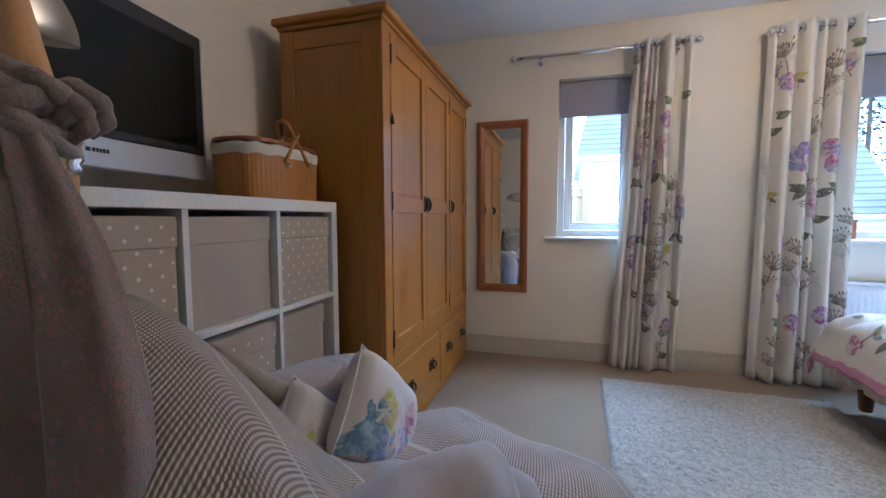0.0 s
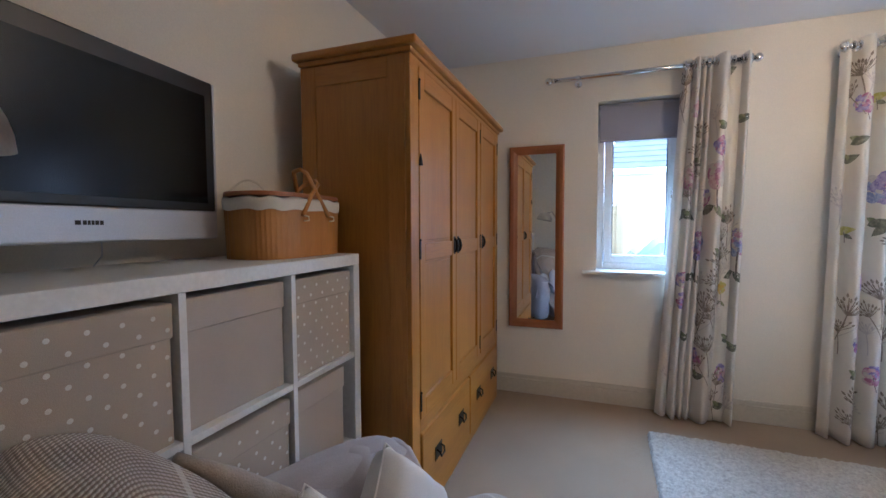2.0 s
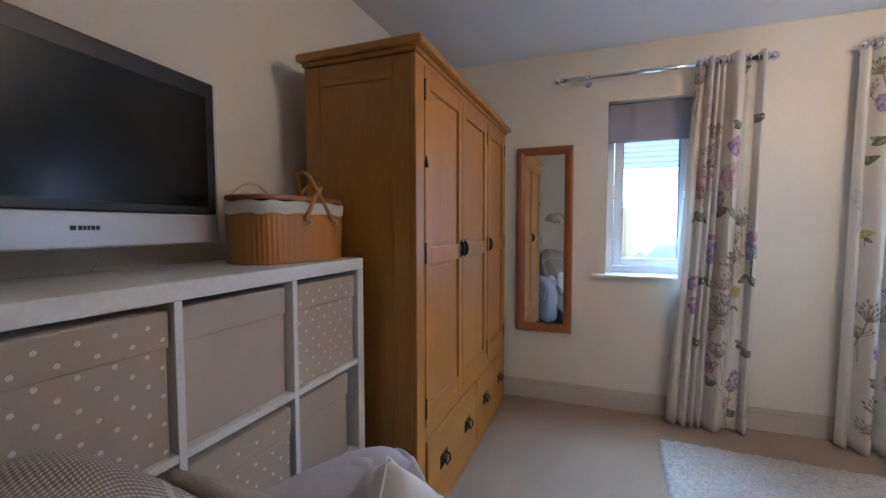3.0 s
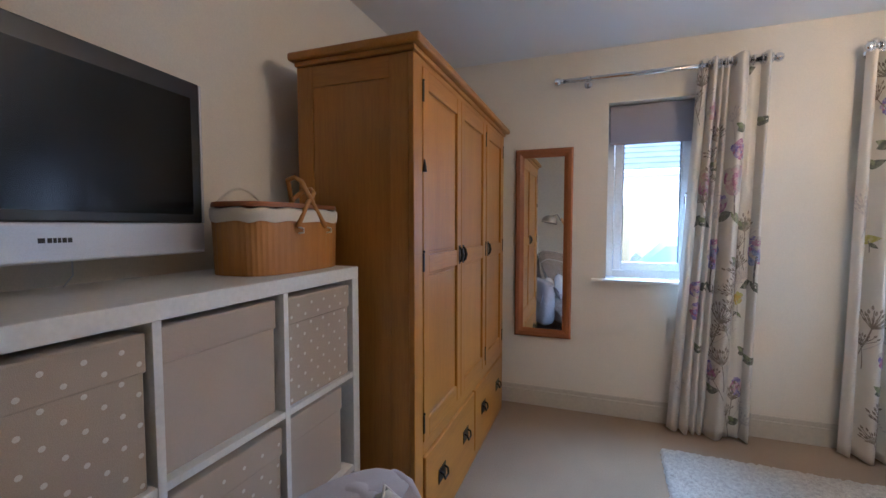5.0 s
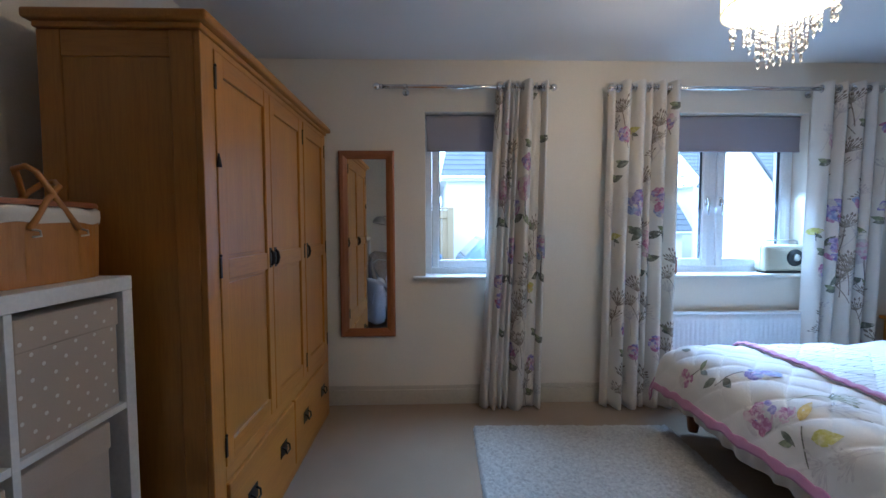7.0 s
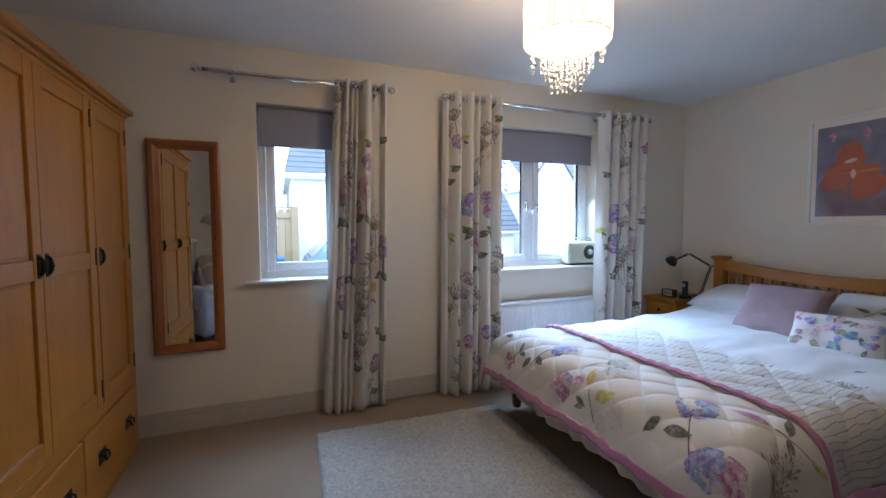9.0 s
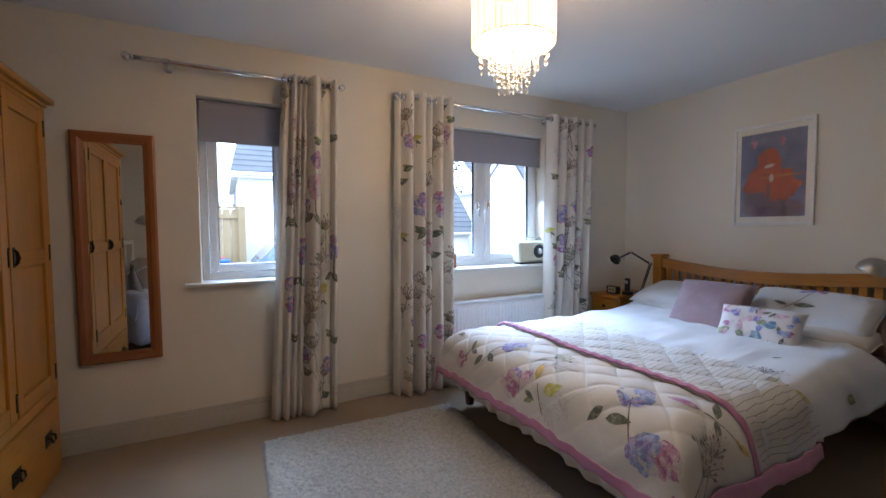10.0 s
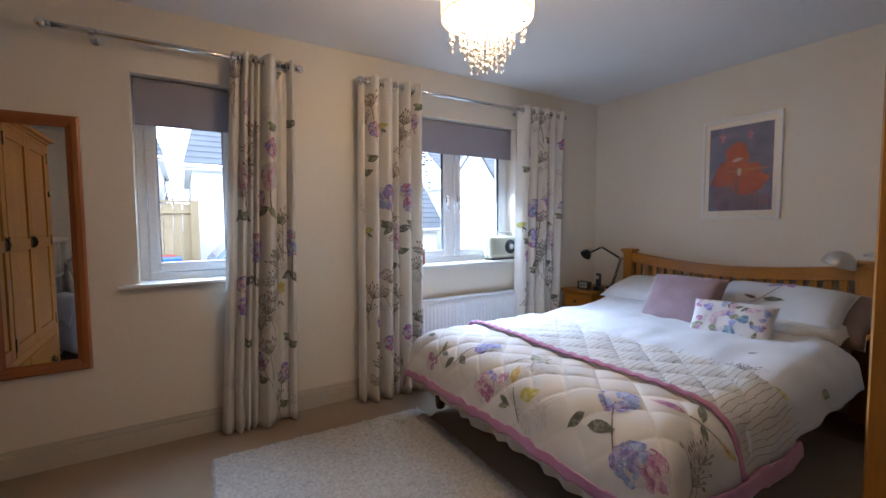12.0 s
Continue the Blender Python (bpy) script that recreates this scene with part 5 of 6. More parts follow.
def silver_lamp():
    w = thing("table_lamp", (3.52, 0.95, 0.62), "brushed metal lamp with a domed shade beside the bed", "lamp")
    part("base", turned(bmesh.new(), (3.52, 0.95, 0.621), (0, 0, 1), [(0, 0.075), (0.012, 0.073), (0.02, 0.02), (0.03, 0.01)], 24), "nickel", w, "", True)
    part("stem", tube(bmesh.new(), [(3.52, 0.95, 0.64), (3.52, 0.955, 0.97), (3.53, 1.0, 1.035), (3.55, 1.15, 1.045), (3.56, 1.22, 1.03)], 0.008, 10), "nickel", w, "", True)
    part("shade", dome(bmesh.new(), (3.58, 1.335, 0.965), (0.05, 0.35, -0.95), 0.085, 0.085), "nickel", w, "brushed metal dome", True)


silver_lamp()


def alarm_clock():
    w = thing("alarm_clock", (3.33, 3.02, 0.62), "small black digital alarm clock", "clock")
    part("case", B(3.31, 3.37, 2.965, 3.085, 0.6205, 0.692, 0.008, 3), "bezel", w)
    part("display", B(3.3082, 3.3098, 2.975, 3.060, 0.636, 0.684, 0.0005), "lcd", w, "pale display panel")
    for i, y in enumerate((3.045, 3.030, 3.010, 2.995)):
        part("digit", B(3.3072, 3.3081, y - 0.004, y + 0.004, 0.648, 0.672), "bezel", w)


M["lcd"] = surf("pale_display", (0.42, 0.48, 0.40), (0.38, 0.44, 0.37), 8, 0.3, 0.0)
alarm_clock()


def telephone():
    w = thing("cordless_phone", (3.38, 2.90, 0.62), "dark cordless telephone standing in its cradle", "telephone")
    part("cradle", B(3.34, 3.42, 2.865, 2.935, 0.6205, 0.655, 0.010, 3), "bezel", w)
    bm = B(3.362, 3.392, 2.878, 2.924, 0.650, 0.775, 0.010, 3)
    part("handset", bm, "bezel", w)
    part("screen", B(3.3608, 3.3618, 2.886, 2.916, 0.725, 0.755), "silver", w)


telephone()


def radio():
    x0, x1, y0, y1, z0 = 2.425, 2.735, 3.262, 3.372, 0.915
    w = thing("radio", ((x0 + x1) / 2, y0, z0), "cream retro portable radio on the window sill", "radio")
    part("case", B(x0, x1, y0, y1, z0 + 0.012, z0 + 0.205, 0.028, 4), "cream_case", w)
    part("foot_strip", B(x0 + 0.02, x1 - 0.02, y0 + 0.012, y1 - 0.012, z0, z0 + 0.014, 0.003), "bezel", w)
    part("trim", B(x0 - 0.003, x1 + 0.003, y0 + 0.035, y0 + 0.042, z0 + 0.02, z0 + 0.200, 0.003), "nickel", w, "metal trim band")
    bm = turned(bmesh.new(), (x1 - 0.085, y0 - 0.0005, z0 + 0.112), (0, -1, 0), [(0, 0.062), (0.006, 0.060), (0.008, 0.056)], 32)
    d = part("dial", bm, "bezel", w, "round dark tuning dial", True)
    part("dial_knob", turned(bmesh.new(), (x1 - 0.085, y0 - 0.0086, z0 + 0.112), (0, -1, 0), [(0, 0.026), (0.012, 0.024), (0.014, 0.02)], 24), "nickel", d, "", True)
    for i in range(9):
        part("grille_slat", B(x0 + 0.03, x1 - 0.165, y0 - 0.003, y0 - 0.0003, z0 + 0.045 + i * 0.016, z0 + 0.053 + i * 0.016, 0.001), "cream_case", w)
    part("handle", tube(bmesh.new(), [(x0 + 0.025, y0 + 0.05, z0 + 0.19), (x0 + 0.03, y0 + 0.05, z0 + 0.228), (x0 + 0.05, y0 + 0.05, z0 + 0.236), (x1 - 0.05, y0 + 0.05, z0 + 0.236), (x1 - 0.03, y0 + 0.05, z0 + 0.228), (x1 - 0.025, y0 + 0.05, z0 + 0.19)], 0.006, 8), "nickel", w, "slim carrying handle", True)


M["cream_case"] = surf("cream_leatherette", (0.62, 0.60, 0.46), (0.58, 0.55, 0.42), 6, 0.45, 0.2, 300)
radio()


def sill_box():
    w = thing("wooden_box", (1.76, 3.30, 0.915), "small orange-brown wooden box on the sill", "box")
    part("body", B(1.665, 1.79, 3.262, 3.33, 0.9155, 1.02, 0.003), "pine_x", w)
    part("lid", B(1.662, 1.793, 3.259, 3.333, 1.0205, 1.035, 0.003), "pine_x", w)


sill_box()


# ---- ceiling light ----
def ceiling_light():
    cx, cy, z0, z1, r = 1.19, 1.712, 1.985, 2.235, 0.167
    w = thing("ceiling_light", (cx, cy, TOP), "lit ceiling pendant with string shade and crystal drops", "ceiling light")
    part("rose", turned(bmesh.new(), (cx, cy, TOP - 0.001), (0, 0, -1), [(0, 0.055), (0.015, 0.05), (0.025, 0.015)], 24), "chrome", w, "", True)
    part("cable", tube(bmesh.new(), [(cx, cy, TOP - 0.02), (cx, cy, 2.18)], 0.004, 8), "chrome", w)
    for z in (z0, z1):
        bm, rings = bmesh.new(), []
        for i in range(48):
            a = 2 * math.pi * i / 48
            c, d = Vector((cx + r * math.cos(a), cy + r * math.sin(a), z)), Vector((math.cos(a), math.sin(a), 0))
            rings.append([bm.verts.new(c + 0.003 * (math.cos(q * math.pi / 3) * d + math.sin(q * math.pi / 3) * Vector((0, 0, 1)))) for q in range(6)])
        skin(bm, rings + [rings[0]], cap=False)
        part("hoop", bm, "chrome", w, "thin chrome hoop", True)
    bm = bmesh.new()
    rnd = random.Random(2)
    for i in range(260):
        a = 2 * math.pi * i / 260
        rr = r + rnd.uniform(-0.002, 0.002)
        k = rnd.uniform(0.0011, 0.0016)
        b = a + rnd.uniform(-0.006, 0.006)
        tube(bm, [(cx + rr * math.cos(a), cy + rr * math.sin(a), z0 - 0.004), (cx + rr * math.cos(b), cy + rr * math.sin(b), z1 + 0.004)], k, 4)
    part("string_shade", bm, "string", w, "cream string shade glowing amber")
    for i in range(4):
        a = 0.5 + i * math.pi / 2
        part("strut", tube(bmesh.new(), [(cx + (r - 0.006) * math.cos(a), cy + (r - 0.006) * math.sin(a), z0), (cx + (r - 0.006) * math.cos(a), cy + (r - 0.006) * math.sin(a), z1)], 0.0022, 6), "iron", w)
    for i in range(3):
        a = i * 2 * math.pi / 3
        part("spoke", tube(bmesh.new(), [(cx, cy, z1), (cx + r * math.cos(a), cy + r * math.sin(a), z1)], 0.002, 6), "chrome", w)
    part("diffuser", turned(bmesh.new(), (cx, cy, z0 + 0.006), (0, 0, 1), [(0, r - 0.012), (0.003, r - 0.012)], 40), "bulb_glow", w, "bright glowing lower diffuser")
    levels = ((0.135, 12, 0.050), (0.098, 12, 0.090), (0.066, 9, 0.130), (0.034, 6, 0.160), (0.0, 1, 0.185))
    for rad, n, drop in levels:
        for i in range(n):
            a = 2 * math.pi * i / n + rad * 9
            x, y = cx + rad * math.cos(a), cy + rad * math.sin(a)
            bm = bmesh.new()
            z, low = z0 - 0.002, z0 - drop * (0.9 + 0.15 * ((i * 7) % 3) / 2)
            big = i % 2 == 0
            while z > low:
                k = 0.0056 if z - low > 0.03 or not big else 0.0125
                ball(bm, (x, y, z - k), k, 8)
                z -= 2 * k + 0.0008
            turned(bm, (x, y, z), (0, 0, -1), [(0, 0.0008), (0.006, 0.0045), (0.018, 0.0055), (0.030, 0.0008)], 8)
            tagged(part("crystal_strand", bm, "crystal", w, "strand of clear crystal beads"), kind="stuff")


M["string"] = glow("lit_string", (1.0, 0.64, 0.22), 1.7, (0.75, 0.58, 0.34))
M["bulb_glow"] = glow("lit_diffuser", (1.0, 0.80, 0.54), 36.0, (0.9, 0.85, 0.7))
ceiling_light()


# ---- open door ----
def room_door():
    e, h = Vector((2.395, 0.915, 0)), Vector((2.672, 0.20, 0))
    d = (h - e).normalized()
    nrm = Vector((-d.y, d.x, 0))
    if nrm.x > 0:
        nrm = -nrm
    w = thing("door_1", (h.x, h.y, 0), "oak door standing open with a lever handle", "door", kind="structure")
    frame_m = Matrix((( d.x, -nrm.x, 0, e.x), (d.y, -nrm.y, 0, e.y), (0, 0, 1, 0), (0, 0, 0, 1)))
    L = (h - e).length

    def put(bm):
        bmesh.ops.transform(bm, matrix=frame_m, verts=bm.verts)
        bmesh.ops.recalc_face_normals(bm, faces=bm.faces)
        return bm
    leaf = part("leaf", put(B(0, L, 0, 0.040, 0.008, 1.99, 0.002)), "oak", w, "plain oak veneered leaf")
    for z, r in ((1.00, 0.026), (0.925, 0.026)):
        part("rose", put(turned(bmesh.new(), (0.062, -0.0005, z), (0, -1, 0), [(0, r), (0.007, r), (0.009, r - 0.003)], 24)), "nickel", leaf, "round brushed metal rose", True)
    part("lever", put(tube(bmesh.new(), [(0.062, -0.006, 1.0), (0.062, -0.045, 1.0), (0.072, -0.052, 1.0), (0.10, -0.054, 1.0), (0.185, -0.052, 0.998)], [0.009, 0.009, 0.009, 0.008, 0.007], 12)), "nickel", leaf, "brushed metal lever handle", True)
    part("thumb_turn", put(B(0.050, 0.074, -0.022, -0.009, 0.921, 0.929, 0.003)), "nickel", leaf)
    for z in (0.25, 1.75):
        part("hinge", put(turned(bmesh.new(), (L + 0.004, 0.046, z), (0, 0, 1), [(0, 0.007), (0.1, 0.007)], 10)), "nickel", leaf)
    bm = bmesh.new()
    for a, b in ((1.83, 1.898), (2.702, 2.77)):
        box(bm, a, b, 0.1802, 0.196, 0, 2.09, 0.004)
    box(bm, 1.8985, 2.7015, 0.1802, 0.196, 2.032, 2.09, 0.004)
    solo("door_architrave", bm, "gloss", "white gloss-painted door surround", "door frame", kind="structure")


room_door()


# ---- television ----
def television():
    y0, y1, z0, z1, x = 0.365, 1.203, 1.185, 1.652, -1.118
    w = thing("television", (x, (y0 + y1) / 2, 1.12), "black flat television with a silver lower panel", "television")
    part("back", B(x - 0.09, x - 0.02, y0 + 0.04, y1 - 0.04, z0 + 0.03, z1 - 0.03, 0.012), "bezel", w)
    part("bezel", B(x - 0.0195, x, y0 + 0.006, y1 - 0.006, z0 + 0.082, z1, 0.004), "bezel", w, "glossy black surround")
    part("screen", B(x + 0.0003, x + 0.0012, y0 + 0.040, y1 - 0.036, z0 + 0.105, z1 - 0.045), "screen", w, "dark screen")
    bm = B(x - 0.0195, x + 0.004, y0 + 0.004, y1 - 0.002, z0, z0 + 0.0815, 0.006, 3)
    part("lower_panel", bm, "silver", w, "silver speaker panel")
    part("side_trim", B(x - 0.019, x + 0.002, y1 - 0.0058, y1, z0 + 0.082, z1 - 0.002, 0.002), "silver", w, "thin silver edge")
    bm = bmesh.new()
    for i, (a, b) in enumerate(((0.0, 0.012), (0.016, 0.024), (0.026, 0.032), (0.034, 0.040), (0.042, 0.050), (0.052, 0.060))):
        box(bm, x + 0.0042, x + 0.0048, 0.80 + a, 0.80 + b, z0 + 0.040, z0 + 0.050)
    part("badge", bm, "iron", w, "small maker's badge shown as plain bars")
    part("cable", tube(bmesh.new(), [(x - 0.05, 0.62, z0 + 0.02), (x - 0.052, 0.62, 1.15), (x - 0.08, 0.61, 1.125)], 0.003, 6), "bezel", w)
    part("thin_cable", tube(bmesh.new(), [(x - 0.06, 0.90, z0 + 0.02), (x - 0.06, 0.90, 1.15), (x - 0.09, 0.90, 1.123)], 0.0016, 6), "silver", w)
    part("wall_bracket", B(WX0 + 0.001, x - 0.09, 0.72, 0.86, z0 + 0.12, z0 + 0.32, 0.004), "bezel", w, "dark wall bracket")
    pivot = Matrix.Translation((0, y1, 0)) @ Matrix.Rotation(radians(5.0), 4, "Z") @ Matrix.Translation((0, -y1, 0))
    here = Matrix.Translation(Vector((x, 0, 0)))
    w.matrix_basis = here @ pivot @ here.inverted() @ Matrix.Translation(w.location)


television()


# ---- basket ----
def basket():
    c = Vector((-1.015, 1.392, 1.1205))
    w = thing("basket", c, "oval bamboo basket with a cream liner and handles", "basket")
    a, b, h = 0.208, 0.118, 0.180
    n = 96

    def oval(t, k=1.0):
        s, q = math.sin(t), math.cos(t)
        e = 0.62
        return Vector((b * k * math.copysign(abs(q) ** e, q), a * k * math.copysign(abs(s) ** e, s), 0))
    bm = bmesh.new()
    rows = []
    for z, k in ((0.0, 0.97), (h, 1.0)):
        rows.append([bm.verts.new(c + oval(2 * math.pi * i / n, k * (1.0 if i % 2 else 0.994)) + Vector((0, 0, z))) for i in range(n)])
    inner = [[bm.verts.new(c + oval(2 * math.pi * i / n, 0.955) + Vector((0, 0, z))) for i in range(n)] for z in (h, 0.004)]
    skin(bm, rows + inner)
    part("body", bm, "bamboo", w, "upright bamboo slats")
    bm = bmesh.new()
    rows = [[bm.verts.new(c + oval(2 * math.pi * i / n, k) + Vector((0, 0, z + 0.003 * math.sin(i * 0.7)))) for i in range(n)] for z, k in ((h - 0.030, 1.008), (h - 0.012, 1.022), (h + 0.004, 1.02), (h + 0.010, 0.97), (h - 0.03, 0.95))]
    skin(bm, rows, False)
    part("liner", bm, "liner", w, "cream cotton liner turned over the rim", True)
    bm = bmesh.new()
    rows = [[bm.verts.new(c + oval(2 * math.pi * i / n, k) + Vector((0, 0, z))) for i in range(n)] for z, k in ((h + 0.012, 1.0), (h + 0.020, 1.0), (h + 0.026, 0.985))]
    skin(bm, rows)
    part("lid", bm, "pine_x", w, "brown wooden lid")
    for s, side in ((1, 0.045), (-1, -0.02)):
        y0, y1 = -0.068 * s, 0.030 * s
        p0 = c + Vector((b * 1.04, y0, h - 0.045))
        hi = h + (0.105 if s < 0 else 0.075)
        pts = [p0, c + Vector((b * 0.99, y0 * 0.5 + y1 * 0.5, h + 0.02)), c + Vector((b * 0.92, y1, hi - 0.012)), c + Vector((b * 0.78, y1 + 0.008 * s, hi)), c + Vector((b * 0.52, y1 + 0.004 * s, hi - 0.006)), c + Vector((b * 0.40, y1 * 0.8 + y0 * 0.2, hi - 0.03)), c + Vector((b * 0.38, y0 * 0.35 + y1 * 0.65, h + 0.027))]
        part("handle", tube(bmesh.new(), pts, 0.0075, 8), "bamboo", w, "bent wooden handle", True)
        for p in (p0,):
            part("cord", tube(bmesh.new(), [p + Vector((0.004, 0, 0.0)), p + Vector((0.012, 0.012, -0.004)), p + Vector((0.012, 0.014, -0.016)), p + Vector((0.004, 0.0, -0.018))], 0.0028, 6), "liner", w, "cream cord loop", True)
    pts = [c + Vector((-b * 0.9, -0.15 + 0.20 * i / 12, h + 0.02 + 0.055 * math.sin(math.pi * i / 12))) for i in range(13)]
    part("rear_loop", tube(bmesh.new(), pts, 0.004, 6), "liner", w, "pale cord loop", True)


basket()


def leaning_board():
    w = thing("leaning_board", (-1.0, 1.60, 0), "grey-brown board standing between shelf and wardrobe", "board")
    part("panel", B(-1.20, -0.872, 1.580, 1.598, 0.0005, 0.690, 0.004), "box_plain", w)
    part("edging", B(-0.8715, -0.866, 1.579, 1.599, 0.0005, 0.691, 0.002), "white_board", w)


leaning_board()


# ---- armchair with throw, blanket and cushions ----
CH, CR, CF = Vector((-0.371, 0.79, 0)), Vector((0.902, -0.431, 0)), Vector((0.431, 0.902, 0))


def ch(a, b, z):
    """A place by the chair: a to its right, b to its front."""
    return CH + CR * a + CF * b + Vector((0, 0, z))


def along(pts, t):
    """A smooth run through rows of equal length."""
    n = len(pts) - 1
    f = min(max(t, 0.0), 1.0) * n
    i = min(int(f), n - 1)
    k = f - i
    p0, p1, p2, p3 = (pts[max(i - 1, 0)], pts[i], pts[i + 1], pts[min(i + 2, n)])
    return [0.5 * (2 * b + (c - a) * k + (2 * a - 5 * b + 4 * c - d) * k * k + (3 * b - a - 3 * c + d) * k ** 3) for a, b, c, d in zip(p0, p1, p2, p3)]


def rounded(centre, size, seed, turn=CF, power=4.0, n=20):
    """A soft upholstered block: a superellipsoid in the chair's frame."""
    bm = ball(bmesh.new(), (0, 0, 0), 1.0, 28)
    for v in bm.verts:
        d = v.co.normalized()
        k = (abs(d.x) ** power + abs(d.y) ** power + abs(d.z) ** power) ** (-1 / power)
        q = d * k
        s = 1 + 0.03 * noise.noise(q * 2 + Vector((seed, 0, 0)))
        v.co = ch(centre[0] + q.x * size[0] / 2 * s, centre[1] + q.y * size[1] / 2 * s, centre[2] + q.z * size[2] / 2 * s)
    return bm


def armchair():
    w = thing("armchair", ch(0, 0.1, 0), "grey upholstered armchair with a reclined back", "armchair")
    part("seat", rounded((0.0, 0.22, 0.25), (0.62, 0.90, 0.26), 1), "grey_blanket", w, "", True)
    bm = rounded((-0.09, -0.34, 0.50), (0.42, 0.16, 0.74), 2)
    for v in bm.verts:
        k = (v.co.z - 0.13) / 0.74
        v.co -= CF * 0.13 * (k - 0.5)
    part("backrest", bm, "grey_blanket", w, "", True)
    part("armrest", rounded((-0.405, 0.10, 0.36), (0.17, 0.72, 0.52), 3), "grey_blanket", w, "", True)
    part("armrest", rounded((0.235, 0.04, 0.30), (0.15, 0.62, 0.46), 4), "grey_blanket", w, "", True)
    for a, b in ((-0.3, -0.25), (0.3, -0.25), (-0.3, 0.55), (0.3, 0.55)):
        part("leg", turned(bmesh.new(), ch(a, b, 0.0), (0, 0, 1), [(0, 0.018), (0.14, 0.026)], 10), "darkwood", w)


armchair()

BACK = ((-0.47, 0.62), (-0.455, 0.82), (-0.41, 0.925), (-0.34, 0.935), (-0.27, 0.895), (-0.16, 0.775), (-0.07, 0.645), (0.02, 0.53), (0.14, 0.475), (0.28, 0.45))
SEAT = ((-0.02, 0.53), (0.18, 0.44), (0.42, 0.415), (0.60, 0.375), (0.705, 0.325), (0.755, 0.22), (0.765, 0.10))


def chair_throw():
    w = thing("throw", ch(0, -0.3, 0.9), "brown and cream herringbone throw over the chair back", "throw", "throws on the armchair")

    def P(s, t):
        b, z = along(BACK, t)
        slip = 0.34 * max(0.0, (t - 0.55) / 0.45) ** 1.3
        a = -0.315 + slip + (0.74 - slip) * s + 0.04 * (1 - t)
        drop = 0.26 * s ** 2 * (1 if t < 0.75 else 1 - 2.4 * (t - 0.75))
        edge = 0.05 * max(0.0, 0.10 - s) / 0.10 + 0.34 * (max(0.0, s - 0.86) / 0.14) ** 1.6
        k = noise.noise(Vector((s * 3, t * 4, 1.0)))
        kk = noise.noise(Vector((s * 9, t * 5, 6.0)))
        return ch(a, b + 0.02 * k, z - drop - edge + 0.012 * k + 0.006 * kk)
    bm = thicken(sheet(bmesh.new(), P, 60, 90, (0.70, 1.15)), 0.007)
    part("cloth", bm, "throw", w, "", True)
    bm = bmesh.new()
    rnd = random.Random(6)
    for i in range(60):
        t = 0.30 + 0.58 * i / 60
        p = P(0.0, t)
        q = p - CR * rnd.uniform(0.008, 0.016) - Vector((0, 0, rnd.uniform(0.004, 0.012)))
        tube(bm, [p, q], 0.0012, 4)
    tagged(part("fringe", bm, "liner", w, "short cream fringe"), kind="stuff")
    # the loose roll of cloth that slides down by the far arm
    pts = [ch(-0.318, -0.19, 0.795), ch(-0.335, -0.09, 0.70), ch(-0.335, 0.01, 0.60), ch(-0.31, 0.09, 0.545), ch(-0.26, 0.14, 0.52)]
    part("rolled_edge", tube(bmesh.new(), pts, [0.010, 0.026, 0.036, 0.032, 0.014], 14), "throw_plain", w, "", True)


M["throw_plain"] = fabric("brown_throw_roll", (0.30, 0.235, 0.18), (0.38, 0.31, 0.25), 260, 0.95, 20, 0.6)
chair_throw()


def seat_throw():
    w = thing("throw", ch(0, 0.4, 0.45), "pale striped woven throw over the chair seat", "throw", "throws on the armchair")

    def P(s, t):
        b, z = along(SEAT, t)
        a = -0.36 + 0.76 * s
        out = max(0.0, abs(s - 0.5) - 0.34) / 0.16
        k = noise.noise(Vector((s * 3, t * 3, 3.0)))
        fold = 0.012 * math.sin(s * 22) * max(0, t - 0.55)
        return ch(a, b + 0.02 * k + fold - 0.10 * out * max(0, t - 0.5), z - 0.09 * out ** 2 + 0.014 * k)
    part("cloth", thicken(sheet(bmesh.new(), P, 60, 80, (0.78, 1.05)), 0.007), "throw_pale", w, "", True)
    bm = bmesh.new()
    rnd = random.Random(16)
    for i in range(90):
        p = P(0.01 + 0.98 * i / 90, 1.0)
        tube(bm, [p, p + Vector((rnd.uniform(-0.004, 0.004), 0.002, -rnd.uniform(0.02, 0.04)))], 0.0012, 4)
    tagged(part("fringe", bm, "liner", w, "short cream fringe"), kind="stuff")


M["throw_pale"] = herringbone("pale_striped_throw")
seat_throw()


def blanket():
    w = thing("blanket", ch(0.38, 0.1, 0.6), "lilac-grey soft blanket over the chair arm", "blanket", "throws on the armchair")
    prof = ((-0.16, 0.46), (0.02, 0.50), (0.12, 0.575), (0.20, 0.625), (0.27, 0.61), (0.325, 0.50), (0.34, 0.32))

    def P(s, t):
        a, z = along(prof, t)
        b = -0.34 + 0.56 * s + 0.03 * math.sin(t * 5)
        k = noise.noise(Vector((s * 4, t * 4, 5.0)))
        fold = 0.028 * math.sin(s * 15 + 3 * t) * (0.3 + t)
        return ch(a + fold * 0.4, b, z + 0.02 * k + fold * 0.5 - 0.10 * max(0, s - 0.8) - 0.04 * s * s)
    part("cloth", thicken(sheet(bmesh.new(), P, 50, 50), 0.008), "grey_blanket", w, "", True)

    def Q(s, t):
        a, z = along(((-0.25, 0.42), (-0.29, 0.54), (-0.37, 0.602), (-0.45, 0.585), (-0.50, 0.40)), t)
        b = 0.0 + 0.40 * s
        k = noise.noise(Vector((s * 4, t * 4, 8.0)))
        return ch(a, b, z + 0.015 * k + 0.012 * math.sin(s * 13) - 0.09 * max(0, s - 0.7))
    part("corner", thicken(sheet(bmesh.new(), Q, 40, 40), 0.008), "grey_blanket", w, "", True)


